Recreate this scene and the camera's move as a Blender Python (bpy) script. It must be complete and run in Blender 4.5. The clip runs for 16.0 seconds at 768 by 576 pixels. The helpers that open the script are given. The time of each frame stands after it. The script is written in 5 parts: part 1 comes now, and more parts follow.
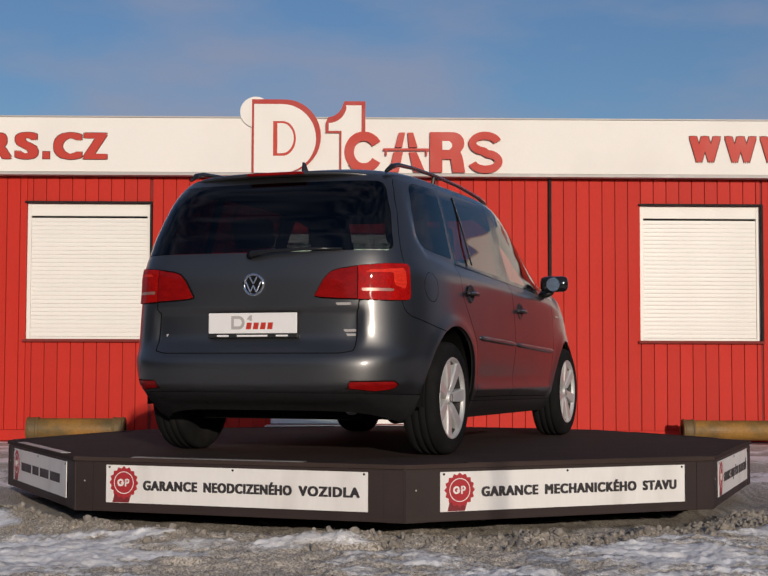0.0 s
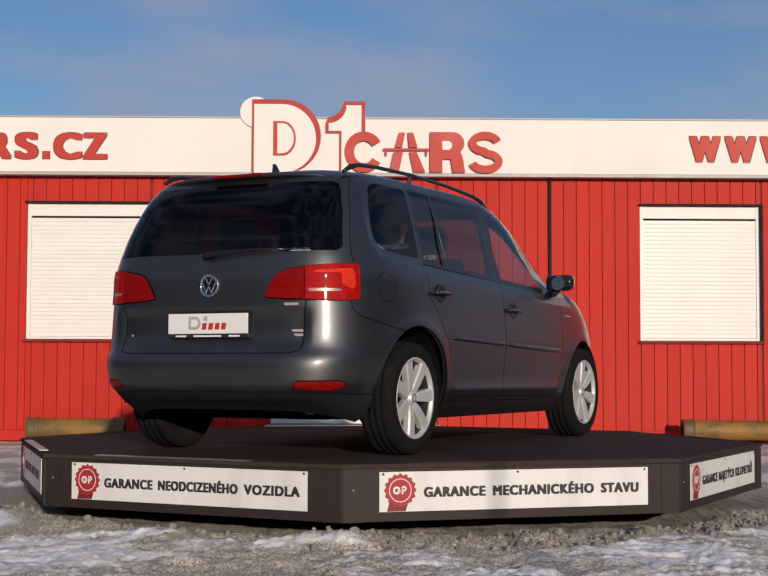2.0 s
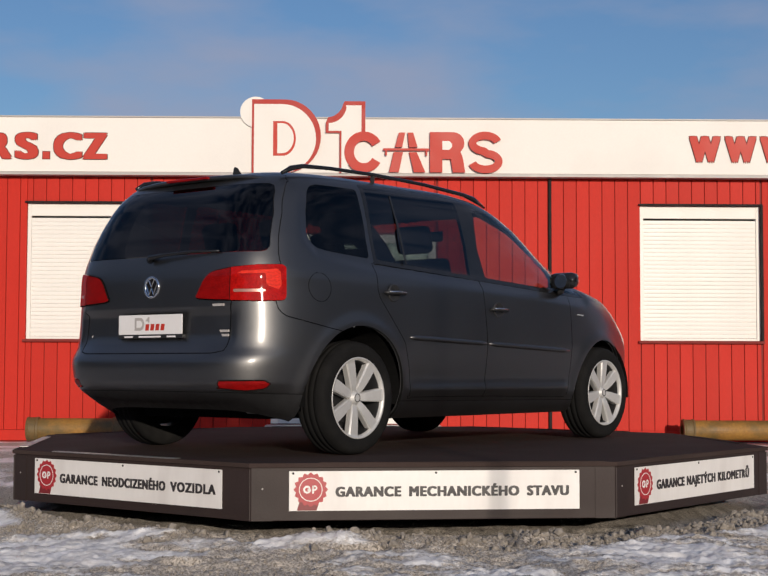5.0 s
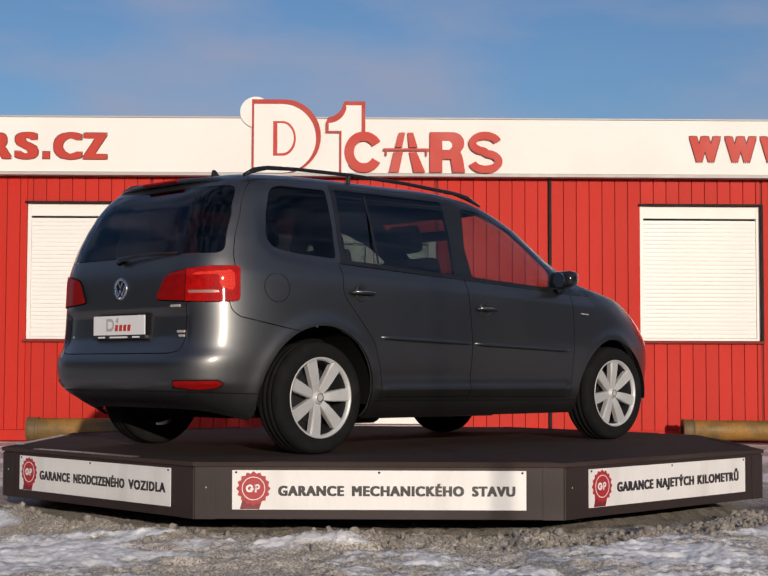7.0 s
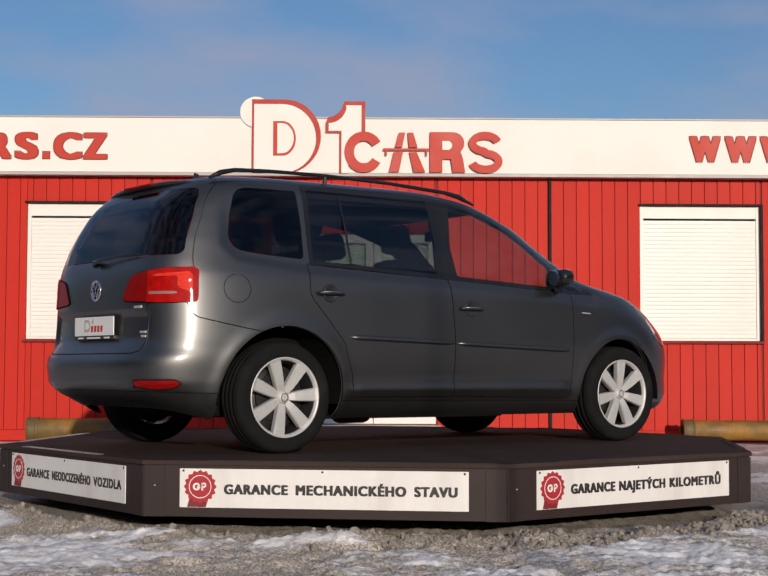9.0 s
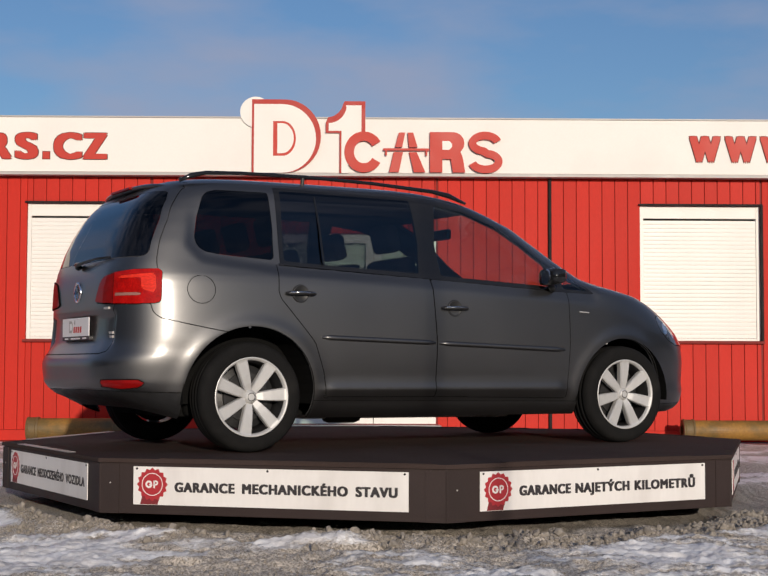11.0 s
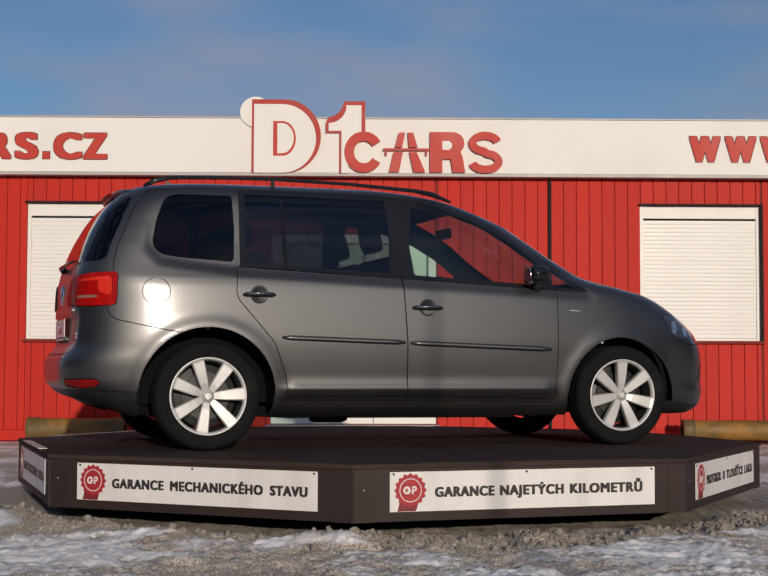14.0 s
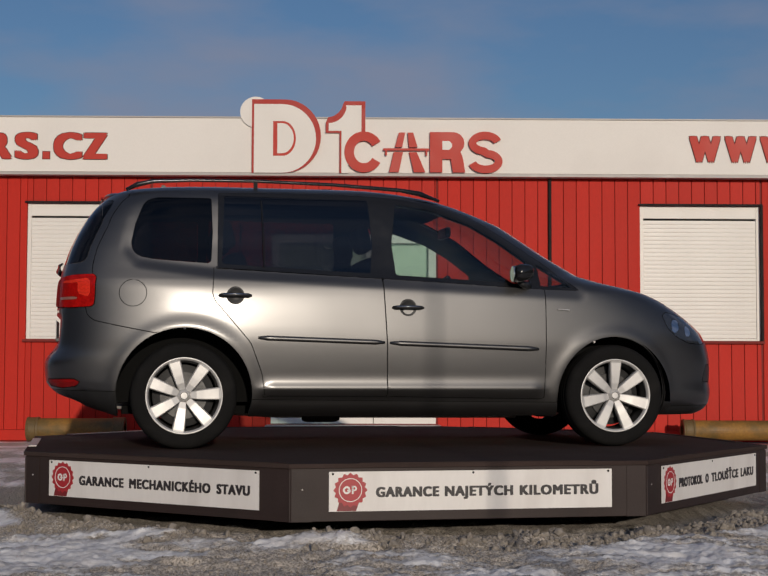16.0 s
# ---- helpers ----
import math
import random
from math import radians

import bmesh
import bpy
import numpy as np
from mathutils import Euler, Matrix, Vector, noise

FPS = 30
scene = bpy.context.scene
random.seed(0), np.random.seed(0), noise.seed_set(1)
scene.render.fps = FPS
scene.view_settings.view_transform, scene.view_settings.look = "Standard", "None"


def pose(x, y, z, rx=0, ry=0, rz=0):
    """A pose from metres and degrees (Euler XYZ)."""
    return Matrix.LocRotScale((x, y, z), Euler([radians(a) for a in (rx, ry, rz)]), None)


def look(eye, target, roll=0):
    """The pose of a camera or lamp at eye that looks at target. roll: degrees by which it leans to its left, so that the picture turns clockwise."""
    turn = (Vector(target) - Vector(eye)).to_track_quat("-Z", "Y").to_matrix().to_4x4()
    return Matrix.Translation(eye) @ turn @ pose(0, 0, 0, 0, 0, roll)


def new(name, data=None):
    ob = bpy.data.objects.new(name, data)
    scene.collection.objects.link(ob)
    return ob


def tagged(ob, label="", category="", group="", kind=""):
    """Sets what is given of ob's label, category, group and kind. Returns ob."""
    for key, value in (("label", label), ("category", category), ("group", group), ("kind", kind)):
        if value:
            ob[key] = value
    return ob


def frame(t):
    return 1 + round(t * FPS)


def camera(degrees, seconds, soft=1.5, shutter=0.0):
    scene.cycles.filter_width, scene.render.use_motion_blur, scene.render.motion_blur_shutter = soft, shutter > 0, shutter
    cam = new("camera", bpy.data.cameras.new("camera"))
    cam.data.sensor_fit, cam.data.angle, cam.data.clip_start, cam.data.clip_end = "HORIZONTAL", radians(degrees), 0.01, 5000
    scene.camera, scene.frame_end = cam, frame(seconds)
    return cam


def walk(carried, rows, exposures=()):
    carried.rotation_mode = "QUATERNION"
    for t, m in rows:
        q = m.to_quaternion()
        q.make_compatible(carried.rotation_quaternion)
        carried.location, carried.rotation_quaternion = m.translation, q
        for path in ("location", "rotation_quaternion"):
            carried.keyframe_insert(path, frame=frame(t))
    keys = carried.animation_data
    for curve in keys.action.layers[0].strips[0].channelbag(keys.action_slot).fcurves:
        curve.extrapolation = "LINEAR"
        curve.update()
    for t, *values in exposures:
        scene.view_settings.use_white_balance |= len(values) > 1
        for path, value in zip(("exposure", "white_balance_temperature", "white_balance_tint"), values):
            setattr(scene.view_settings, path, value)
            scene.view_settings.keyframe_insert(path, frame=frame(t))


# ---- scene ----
from mathutils import kdtree

TAU = 2 * math.pi

# ---- camera: it stands still on a low tripod ----
EYE = (0.0, -9.815, 0.853)
cam = camera(29.572, 16.0, soft=1.5)
AIM = (EYE[0] + math.sin(radians(0.008)), EYE[1] + 1.0, EYE[2] + math.tan(radians(3.164)))
walk(cam, [(0, look(EYE, AIM, 0.16)), (16, look(EYE, AIM, 0.16))],
     exposures=[(0, -0.13), (1.5, -0.03), (4.2, 0.05), (9.2, 0.10), (13.4, 0.05), (14.0, -0.20), (14.5, -0.41), (15.0, -0.5), (16, -0.5)])

# ---- light: low winter sun from behind the camera, clear sky with thin cloud ----
SUN_AZ, SUN_EL = 168.0, 10.5
TO_SUN = Vector((math.sin(radians(SUN_AZ)) * math.cos(radians(SUN_EL)),
                 math.cos(radians(SUN_AZ)) * math.cos(radians(SUN_EL)), math.sin(radians(SUN_EL))))


def light():
    data = bpy.data.lights.new("sun", "SUN")
    data.energy, data.angle, data.color = 3.15, radians(0.53), (1.0, 0.88, 0.74)
    sun = new("sun", data)
    sun.matrix_world = look(TO_SUN * 60, (0, 0, 0))
    world = bpy.data.worlds.new("sky")
    world.use_nodes = True
    scene.world = world
    nt = world.node_tree
    nt.nodes.clear()
    n = nt.nodes.new
    out, bg = n("ShaderNodeOutputWorld"), n("ShaderNodeBackground")
    sky = n("ShaderNodeTexSky")
    sky.sky_type, sky.sun_disc = "NISHITA", False
    sky.sun_elevation, sky.sun_rotation = radians(SUN_EL), radians(SUN_AZ)
    sky.air_density, sky.dust_density, sky.ozone_density = 1.0, 0.6, 2.0
    bg.inputs["Strength"].default_value = 0.089
    tc, mp = n("ShaderNodeTexCoord"), n("ShaderNodeMapping")
    mp.inputs["Scale"].default_value = (3.4, 3.4, 10.0)
    mp.inputs["Rotation"].default_value = (0.0, 0.25, 0.3)
    nz, rp, mx = n("ShaderNodeTexNoise"), n("ShaderNodeValToRGB"), n("ShaderNodeMixRGB")
    nz.inputs["Scale"].default_value, nz.inputs["Detail"].default_value = 1.6, 6.0
    nz.inputs["Roughness"].default_value = 0.5
    rp.color_ramp.elements[0].position, rp.color_ramp.elements[0].color = 0.40, (0, 0, 0, 1)
    rp.color_ramp.elements[1].position, rp.color_ramp.elements[1].color = 0.66, (0.75, 0.75, 0.75, 1)
    mx.inputs["Color2"].default_value = (3.3, 3.6, 4.9, 1)
    tint = n("ShaderNodeMixRGB")
    tint.blend_type = "MULTIPLY"
    tint.inputs["Fac"].default_value, tint.inputs["Color2"].default_value = 1.0, (0.66, 0.80, 1.05, 1)
    for a, b in ((tc.outputs["Generated"], mp.inputs["Vector"]), (mp.outputs["Vector"], nz.inputs["Vector"]),
                 (nz.outputs["Fac"], rp.inputs["Fac"]), (rp.outputs["Color"], mx.inputs["Fac"]),
                 (sky.outputs["Color"], tint.inputs["Color1"]), (tint.outputs["Color"], mx.inputs["Color1"]), (mx.outputs["Color"], bg.inputs["Color"]),
                 (bg.outputs["Background"], out.inputs["Surface"])):
        nt.links.new(a, b)


light()


# ---- materials ----
def mat(name, color, rough=0.5, metal=0.0, vary=0.12, scale=6.0, bump=0.0, bump_scale=60.0, coat=0.0, spec=0.5,
        stain=None, stain_scale=1.5, stain_amount=0.0, random_tone=0.0, stretch=(1, 1, 1), rough_vary=0.08, coat_rough=0.03):
    """A surface with tone varied at two scales, optional stains, fine relief and clear coat."""
    m = bpy.data.materials.new(name)
    m.use_nodes = True
    nt = m.node_tree
    p = nt.nodes["Principled BSDF"]
    n, link = nt.nodes.new, nt.links.new
    tc, mp = n("ShaderNodeTexCoord"), n("ShaderNodeMapping")
    mp.inputs["Scale"].default_value = stretch
    link(tc.outputs["Object"], mp.inputs["Vector"])
    big, fine = n("ShaderNodeTexNoise"), n("ShaderNodeTexNoise")
    big.inputs["Scale"].default_value, big.inputs["Detail"].default_value = scale, 4
    fine.inputs["Scale"].default_value, fine.inputs["Detail"].default_value = bump_scale, 3
    link(mp.outputs["Vector"], big.inputs["Vector"])
    link(mp.outputs["Vector"], fine.inputs["Vector"])
    add = n("ShaderNodeMath")
    add.operation = "ADD"
    link(big.outputs["Fac"], add.inputs[0])
    link(fine.outputs["Fac"], add.inputs[1])
    rng = n("ShaderNodeMapRange")
    rng.inputs["From Min"].default_value, rng.inputs["From Max"].default_value = 0.6, 1.4
    rng.inputs["To Min"].default_value, rng.inputs["To Max"].default_value = 1 - vary, 1 + vary
    link(add.outputs[0], rng.inputs["Value"])
    tone = rng.outputs["Result"]
    if random_tone:
        oi, r2, mul = n("ShaderNodeObjectInfo"), n("ShaderNodeMapRange"), n("ShaderNodeMath")
        r2.inputs["To Min"].default_value, r2.inputs["To Max"].default_value = 1 - random_tone, 1 + random_tone
        link(oi.outputs["Random"], r2.inputs["Value"])
        mul.operation = "MULTIPLY"
        link(tone, mul.inputs[0])
        link(r2.outputs["Result"], mul.inputs[1])
        tone = mul.outputs[0]
    hsv = n("ShaderNodeHueSaturation")
    hsv.inputs["Color"].default_value = (*color, 1)
    link(tone, hsv.inputs["Value"])
    col = hsv.outputs["Color"]
    if stain:
        st, rp, mx = n("ShaderNodeTexNoise"), n("ShaderNodeValToRGB"), n("ShaderNodeMixRGB")
        st.inputs["Scale"].default_value, st.inputs["Detail"].default_value = stain_scale, 6
        link(mp.outputs["Vector"], st.inputs["Vector"])
        rp.color_ramp.elements[0].position, rp.color_ramp.elements[1].position = 0.48, 0.72
        rp.color_ramp.elements[1].color = (stain_amount,) * 3 + (1,)
        link(st.outputs["Fac"], rp.inputs["Fac"])
        link(rp.outputs["Color"], mx.inputs["Fac"])
        link(col, mx.inputs["Color1"])
        mx.inputs["Color2"].default_value = (*stain, 1)
        col = mx.outputs["Color"]
    link(col, p.inputs["Base Color"])
    rr = n("ShaderNodeMapRange")
    rr.inputs["From Min"].default_value, rr.inputs["From Max"].default_value = 0.3, 0.7
    rr.inputs["To Min"].default_value = max(0.02, rough - rough_vary)
    rr.inputs["To Max"].default_value = min(1, rough + rough_vary)
    link(big.outputs["Fac"], rr.inputs["Value"])
    link(rr.outputs["Result"], p.inputs["Roughness"])
    p.inputs["Metallic"].default_value = metal
    p.inputs["Specular IOR Level"].default_value = spec
    p.inputs["Coat Weight"].default_value, p.inputs["Coat Roughness"].default_value = coat, coat_rough
    if bump:
        b = n("ShaderNodeBump")
        b.inputs["Strength"].default_value, b.inputs["Distance"].default_value = 1.0, bump
        link(fine.outputs["Fac"], b.inputs["Height"])
        link(b.outputs["Normal"], p.inputs["Normal"])
    return m


def glass(name, tint, see=0.5, rough=0.0, face=0.075):
    """A thin pane: a tinted see-through layer whose gloss grows towards grazing angles."""
    m = bpy.data.materials.new(name)
    m.use_nodes = True
    nt = m.node_tree
    nt.nodes.clear()
    n, link = nt.nodes.new, nt.links.new
    out, mix, tr, gl, lw = (n("ShaderNodeOutputMaterial"), n("ShaderNodeMixShader"), n("ShaderNodeBsdfTransparent"),
                            n("ShaderNodeBsdfGlossy"), n("ShaderNodeLayerWeight"))
    tr.inputs["Color"].default_value = (tint[0] * see, tint[1] * see, tint[2] * see, 1)
    gl.inputs["Color"].default_value = (0.95, 0.95, 0.95, 1)
    gl.inputs["Roughness"].default_value = rough
    lw.inputs["Blend"].default_value = 0.5
    pw, rg = n("ShaderNodeMath"), n("ShaderNodeMapRange")
    pw.operation = "POWER"
    pw.inputs[1].default_value = 5.0
    rg.inputs["To Min"].default_value, rg.inputs["To Max"].default_value = face, 0.95
    link(lw.outputs["Facing"], pw.inputs[0])
    link(pw.outputs[0], rg.inputs["Value"])
    link(rg.outputs["Result"], mix.inputs["Fac"])
    link(tr.outputs["BSDF"], mix.inputs[1])
    link(gl.outputs["BSDF"], mix.inputs[2])
    link(mix.outputs["Shader"], out.inputs["Surface"])
    return m


RED = mat("red_cladding", (0.52, 0.022, 0.011), 0.6, spec=0.2, vary=0.10, scale=1.3, bump=0.0006, bump_scale=90, random_tone=0.05,
          stain=(0.42, 0.02, 0.012), stain_scale=2.2, stain_amount=0.4, stretch=(1, 1, 0.25))
RED_DARK = mat("cladding_backing", (0.20, 0.018, 0.013), 0.8)
WHITE = mat("white_panel", (0.84, 0.80, 0.745), 0.7, spec=0.2, vary=0.03, scale=0.8, stain=(0.74, 0.70, 0.65), stain_scale=0.9, stain_amount=0.5)
SHUTTER = mat("shutter_white", (0.80, 0.765, 0.71), 0.5, vary=0.03, scale=2.0, random_tone=0.015)
GREY_TRIM = mat("grey_trim", (0.42, 0.39, 0.37), 0.5, vary=0.08)
DARK_TRIM = mat("dark_joint", (0.013, 0.011, 0.011), 0.7, spec=0.2)
SIGN_RED = mat("sign_red", (0.50, 0.04, 0.025), 0.5, spec=0.25, vary=0.06, scale=2.0)
SIGN_SHADE = mat("sign_side_shade", (0.10, 0.018, 0.015), 0.6, spec=0.2, vary=0.06)
SIGN_EDGE = mat("sign_edge_red", (0.42, 0.035, 0.025), 0.5, spec=0.25, vary=0.06)
ROOFING = mat("roofing_felt", (0.12, 0.12, 0.12), 0.9, vary=0.2)
DECK = mat("deck_plywood", (0.048, 0.033, 0.029), 0.9, spec=0.10, vary=0.25, scale=3.0, bump=0.0012, bump_scale=140,
           stain=(0.062, 0.044, 0.040), stain_scale=2.4, stain_amount=0.6)
SKIRT = mat("skirt_brown", (0.035, 0.023, 0.021), 0.55, spec=0.3, vary=0.15, scale=2.5, bump=0.0006, bump_scale=120,
            stain=(0.028, 0.02, 0.018), stain_scale=3.0, stain_amount=0.7)
STEEL = mat("galvanised_strip", (0.42, 0.40, 0.38), 0.45, metal=0.8, vary=0.15)
SIGN_WHITE = mat("sign_white", (0.80, 0.77, 0.74), 0.4, vary=0.03, scale=4.0, stain=(0.60, 0.56, 0.53), stain_scale=5.0, stain_amount=0.45,
                 stretch=(1, 1, 0.3))
INK = mat("sign_ink", (0.035, 0.030, 0.032), 0.5)
ROSETTE = mat("rosette_red", (0.40, 0.028, 0.035), 0.45)
ROSETTE_DARK = mat("rosette_ribbon", (0.20, 0.022, 0.026), 0.5)
PIPE = mat("weathered_ochre_pipe", (0.25, 0.125, 0.022), 0.6, vary=0.3, scale=5, bump=0.002, bump_scale=40,
           stain=(0.07, 0.06, 0.022), stain_scale=3.0, stain_amount=0.9)
PIPE_END = mat("pipe_collar", (0.13, 0.085, 0.03), 0.6, vary=0.3, scale=9)
STONE = mat("gravel_stone", (0.25, 0.222, 0.19), 0.9, vary=0.45, scale=26, spec=0.2)
POLE = mat("pole_grey", (0.3, 0.3, 0.3), 0.5, metal=0.5)


# ---- small builders ----
def mesh(name, bm, material, parent=None, label="", smooth=False):
    me = bpy.data.meshes.new(name)
    bm.to_mesh(me)
    bm.free()
    for m in material if isinstance(material, (list, tuple)) else (material,):
        me.materials.append(m)
    if smooth:
        me.polygons.foreach_set("use_smooth", [True] * len(me.polygons))
    ob = new(name, me)
    if parent:
        ob.parent = parent
    if label:
        tagged(ob, label)
    return ob


def part(name, bm, material, parent, label="", smooth=False):
    return mesh(name, bm, material, parent, label, smooth)


def thing(name, label, category, group="", kind=""):
    return tagged(new(name), label, category, group, kind)


def box(bm, x0, x1, y0, y1, z0, z1, bevel=0.0):
    b = bmesh.new()
    bmesh.ops.create_cube(b, size=1, matrix=Matrix.Translation(((x0 + x1) / 2, (y0 + y1) / 2, (z0 + z1) / 2))
                          @ Matrix.Diagonal((x1 - x0, y1 - y0, z1 - z0, 1)))
    if bevel:
        bmesh.ops.bevel(b, geom=b.edges[:], offset=bevel, segments=2, affect="EDGES", profile=0.5)
    add_bm(bm, b)
    return bm


def add_bm(bm, b, m=None):
    if m is not None:
        b.transform(m)
    me = bpy.data.meshes.new("tmp")
    b.to_mesh(me)
    b.free()
    bm.from_mesh(me)
    bpy.data.meshes.remove(me)


def boxed(*a, bevel=0.0):
    return box(bmesh.new(), *a, bevel=bevel)


def plate(points, depth, bevel=0.0):
    """A flat shape of the outline points (x, z), standing in the xz plane, its face at y = 0 and its back at y = depth."""
    bm = bmesh.new()
    f = bm.faces.new([bm.verts.new((x, 0, z)) for x, z in points])
    f.normal_update()
    if f.normal.y > 0:
        f.normal_flip()
    r = bmesh.ops.extrude_face_region(bm, geom=[f])
    for v in r["geom"]:
        if isinstance(v, bmesh.types.BMVert):
            v.co.y += depth
    bmesh.ops.triangulate(bm, faces=[q for q in bm.faces if len(q.verts) > 4])
    bmesh.ops.recalc_face_normals(bm, faces=bm.faces[:])
    return bm


def ring_plate(outer, inner, depth):
    """A flat ring between two outlines of equally many points."""
    bm = bmesh.new()
    k = len(outer)
    rows = [[bm.verts.new((x, y, z)) for x, z in line] for y in (0, depth) for line in (outer, inner)]
    for i in range(k):
        j = (i + 1) % k
        bm.faces.new((rows[0][i], rows[0][j], rows[1][j], rows[1][i]))
        bm.faces.new((rows[2][i], rows[3][i], rows[3][j], rows[2][j]))
        bm.faces.new((rows[0][i], rows[2][i], rows[2][j], rows[0][j]))
        bm.faces.new((rows[1][i], rows[1][j], rows[3][j], rows[3][i]))
    bmesh.ops.recalc_face_normals(bm, faces=bm.faces[:])
    return bm


def lathe(profile, steps=48, axis="y"):
    """The outline (radius, along) turned about an axis."""
    bm = bmesh.new()
    rings = []
    for r, a in profile:
        ring = []
        for i in range(steps):
            c, s = math.cos(TAU * i / steps), math.sin(TAU * i / steps)
            co = {"y": (r * c, a, r * s), "x": (a, r * c, r * s), "z": (r * c, r * s, a)}[axis]
            ring.append(bm.verts.new(co))
        rings.append(ring)
    for p, q in zip(rings, rings[1:]):
        for i in range(steps):
            j = (i + 1) % steps
            bm.faces.new((p[i], p[j], q[j], q[i]))
    bmesh.ops.remove_doubles(bm, verts=bm.verts[:], dist=1e-6)
    bmesh.ops.recalc_face_normals(bm, faces=bm.faces[:])
    return bm


def tube(path, r, steps=10, flat=1.0):
    """A round bar along a path of points."""
    bm = bmesh.new()
    pts = [Vector(p) for p in path]
    rings = []
    for i, p in enumerate(pts):
        d = (pts[min(i + 1, len(pts) - 1)] - pts[max(i - 1, 0)]).normalized()
        side = d.cross(Vector((0, 0, 1)))
        side = side.normalized() if side.length > 1e-4 else Vector((1, 0, 0))
        up = side.cross(d)
        rad = r[i] if isinstance(r, (list, tuple)) else r
        rings.append([bm.verts.new(p + side * rad * math.cos(TAU * k / steps) + up * rad * flat * math.sin(TAU * k / steps)) for k in range(steps)])
    for p, q in zip(rings, rings[1:]):
        for i in range(steps):
            j = (i + 1) % steps
            bm.faces.new((p[i], p[j], q[j], q[i]))
    bm.faces.new(rings[0][::-1])
    bm.faces.new(rings[-1])
    bmesh.ops.recalc_face_normals(bm, faces=bm.faces[:])
    return bm


def words(body, x0, x1, z0, z1, heavy=0.0, depth=0.002):
    """Lettering in the built-in font, its capitals between z0 and z1, filling x0 to x1, standing in the xz plane and facing -y.
    heavy: how much each stroke is widened, in letter heights."""
    cu = bpy.data.curves.new("words", "FONT")
    cu.body, cu.size, cu.extrude, cu.resolution_u = body, 1.0, 0.0, 4
    cu.space_character = 1.0 + 1.8 * heavy
    ob = bpy.data.objects.new("words", cu)
    scene.collection.objects.link(ob)
    me = bpy.data.meshes.new_from_object(ob.evaluated_get(bpy.context.evaluated_depsgraph_get()))
    bpy.data.objects.remove(ob)
    one = bmesh.new()
    one.from_mesh(me)
    bpy.data.meshes.remove(me)
    bpy.data.curves.remove(cu)
    xs = [v.co.x for v in one.verts]
    lo, hi = min(xs), max(xs)
    high = z1 - z0
    h = heavy * high
    for v in one.verts:
        v.co = ((v.co.x - lo) / (hi - lo) * (x1 - x0 - 2 * h) + x0 + h, 0.0, v.co.y / 0.729 * (high - h) + z0 + h / 2)
    r = bmesh.ops.extrude_face_region(one, geom=one.faces[:])
    for v in r["geom"]:
        if isinstance(v, bmesh.types.BMVert):
            v.co.y += depth
    bmesh.ops.recalc_face_normals(one, faces=one.faces[:])
    bm = bmesh.new()
    steps = ((0, 0),) if not heavy else ((-1, -0.4), (-1, 0.4), (-0.4, 0.5), (-0.4, -0.5), (0.3, 0.5), (0.3, -0.5), (1, -0.4), (1, 0.4))
    for i, (dx, dz) in enumerate(steps):
        add_bm(bm, one.copy(), Matrix.Translation((dx * h, -0.00012 * i, dz * h)))
    one.free()
    return bm


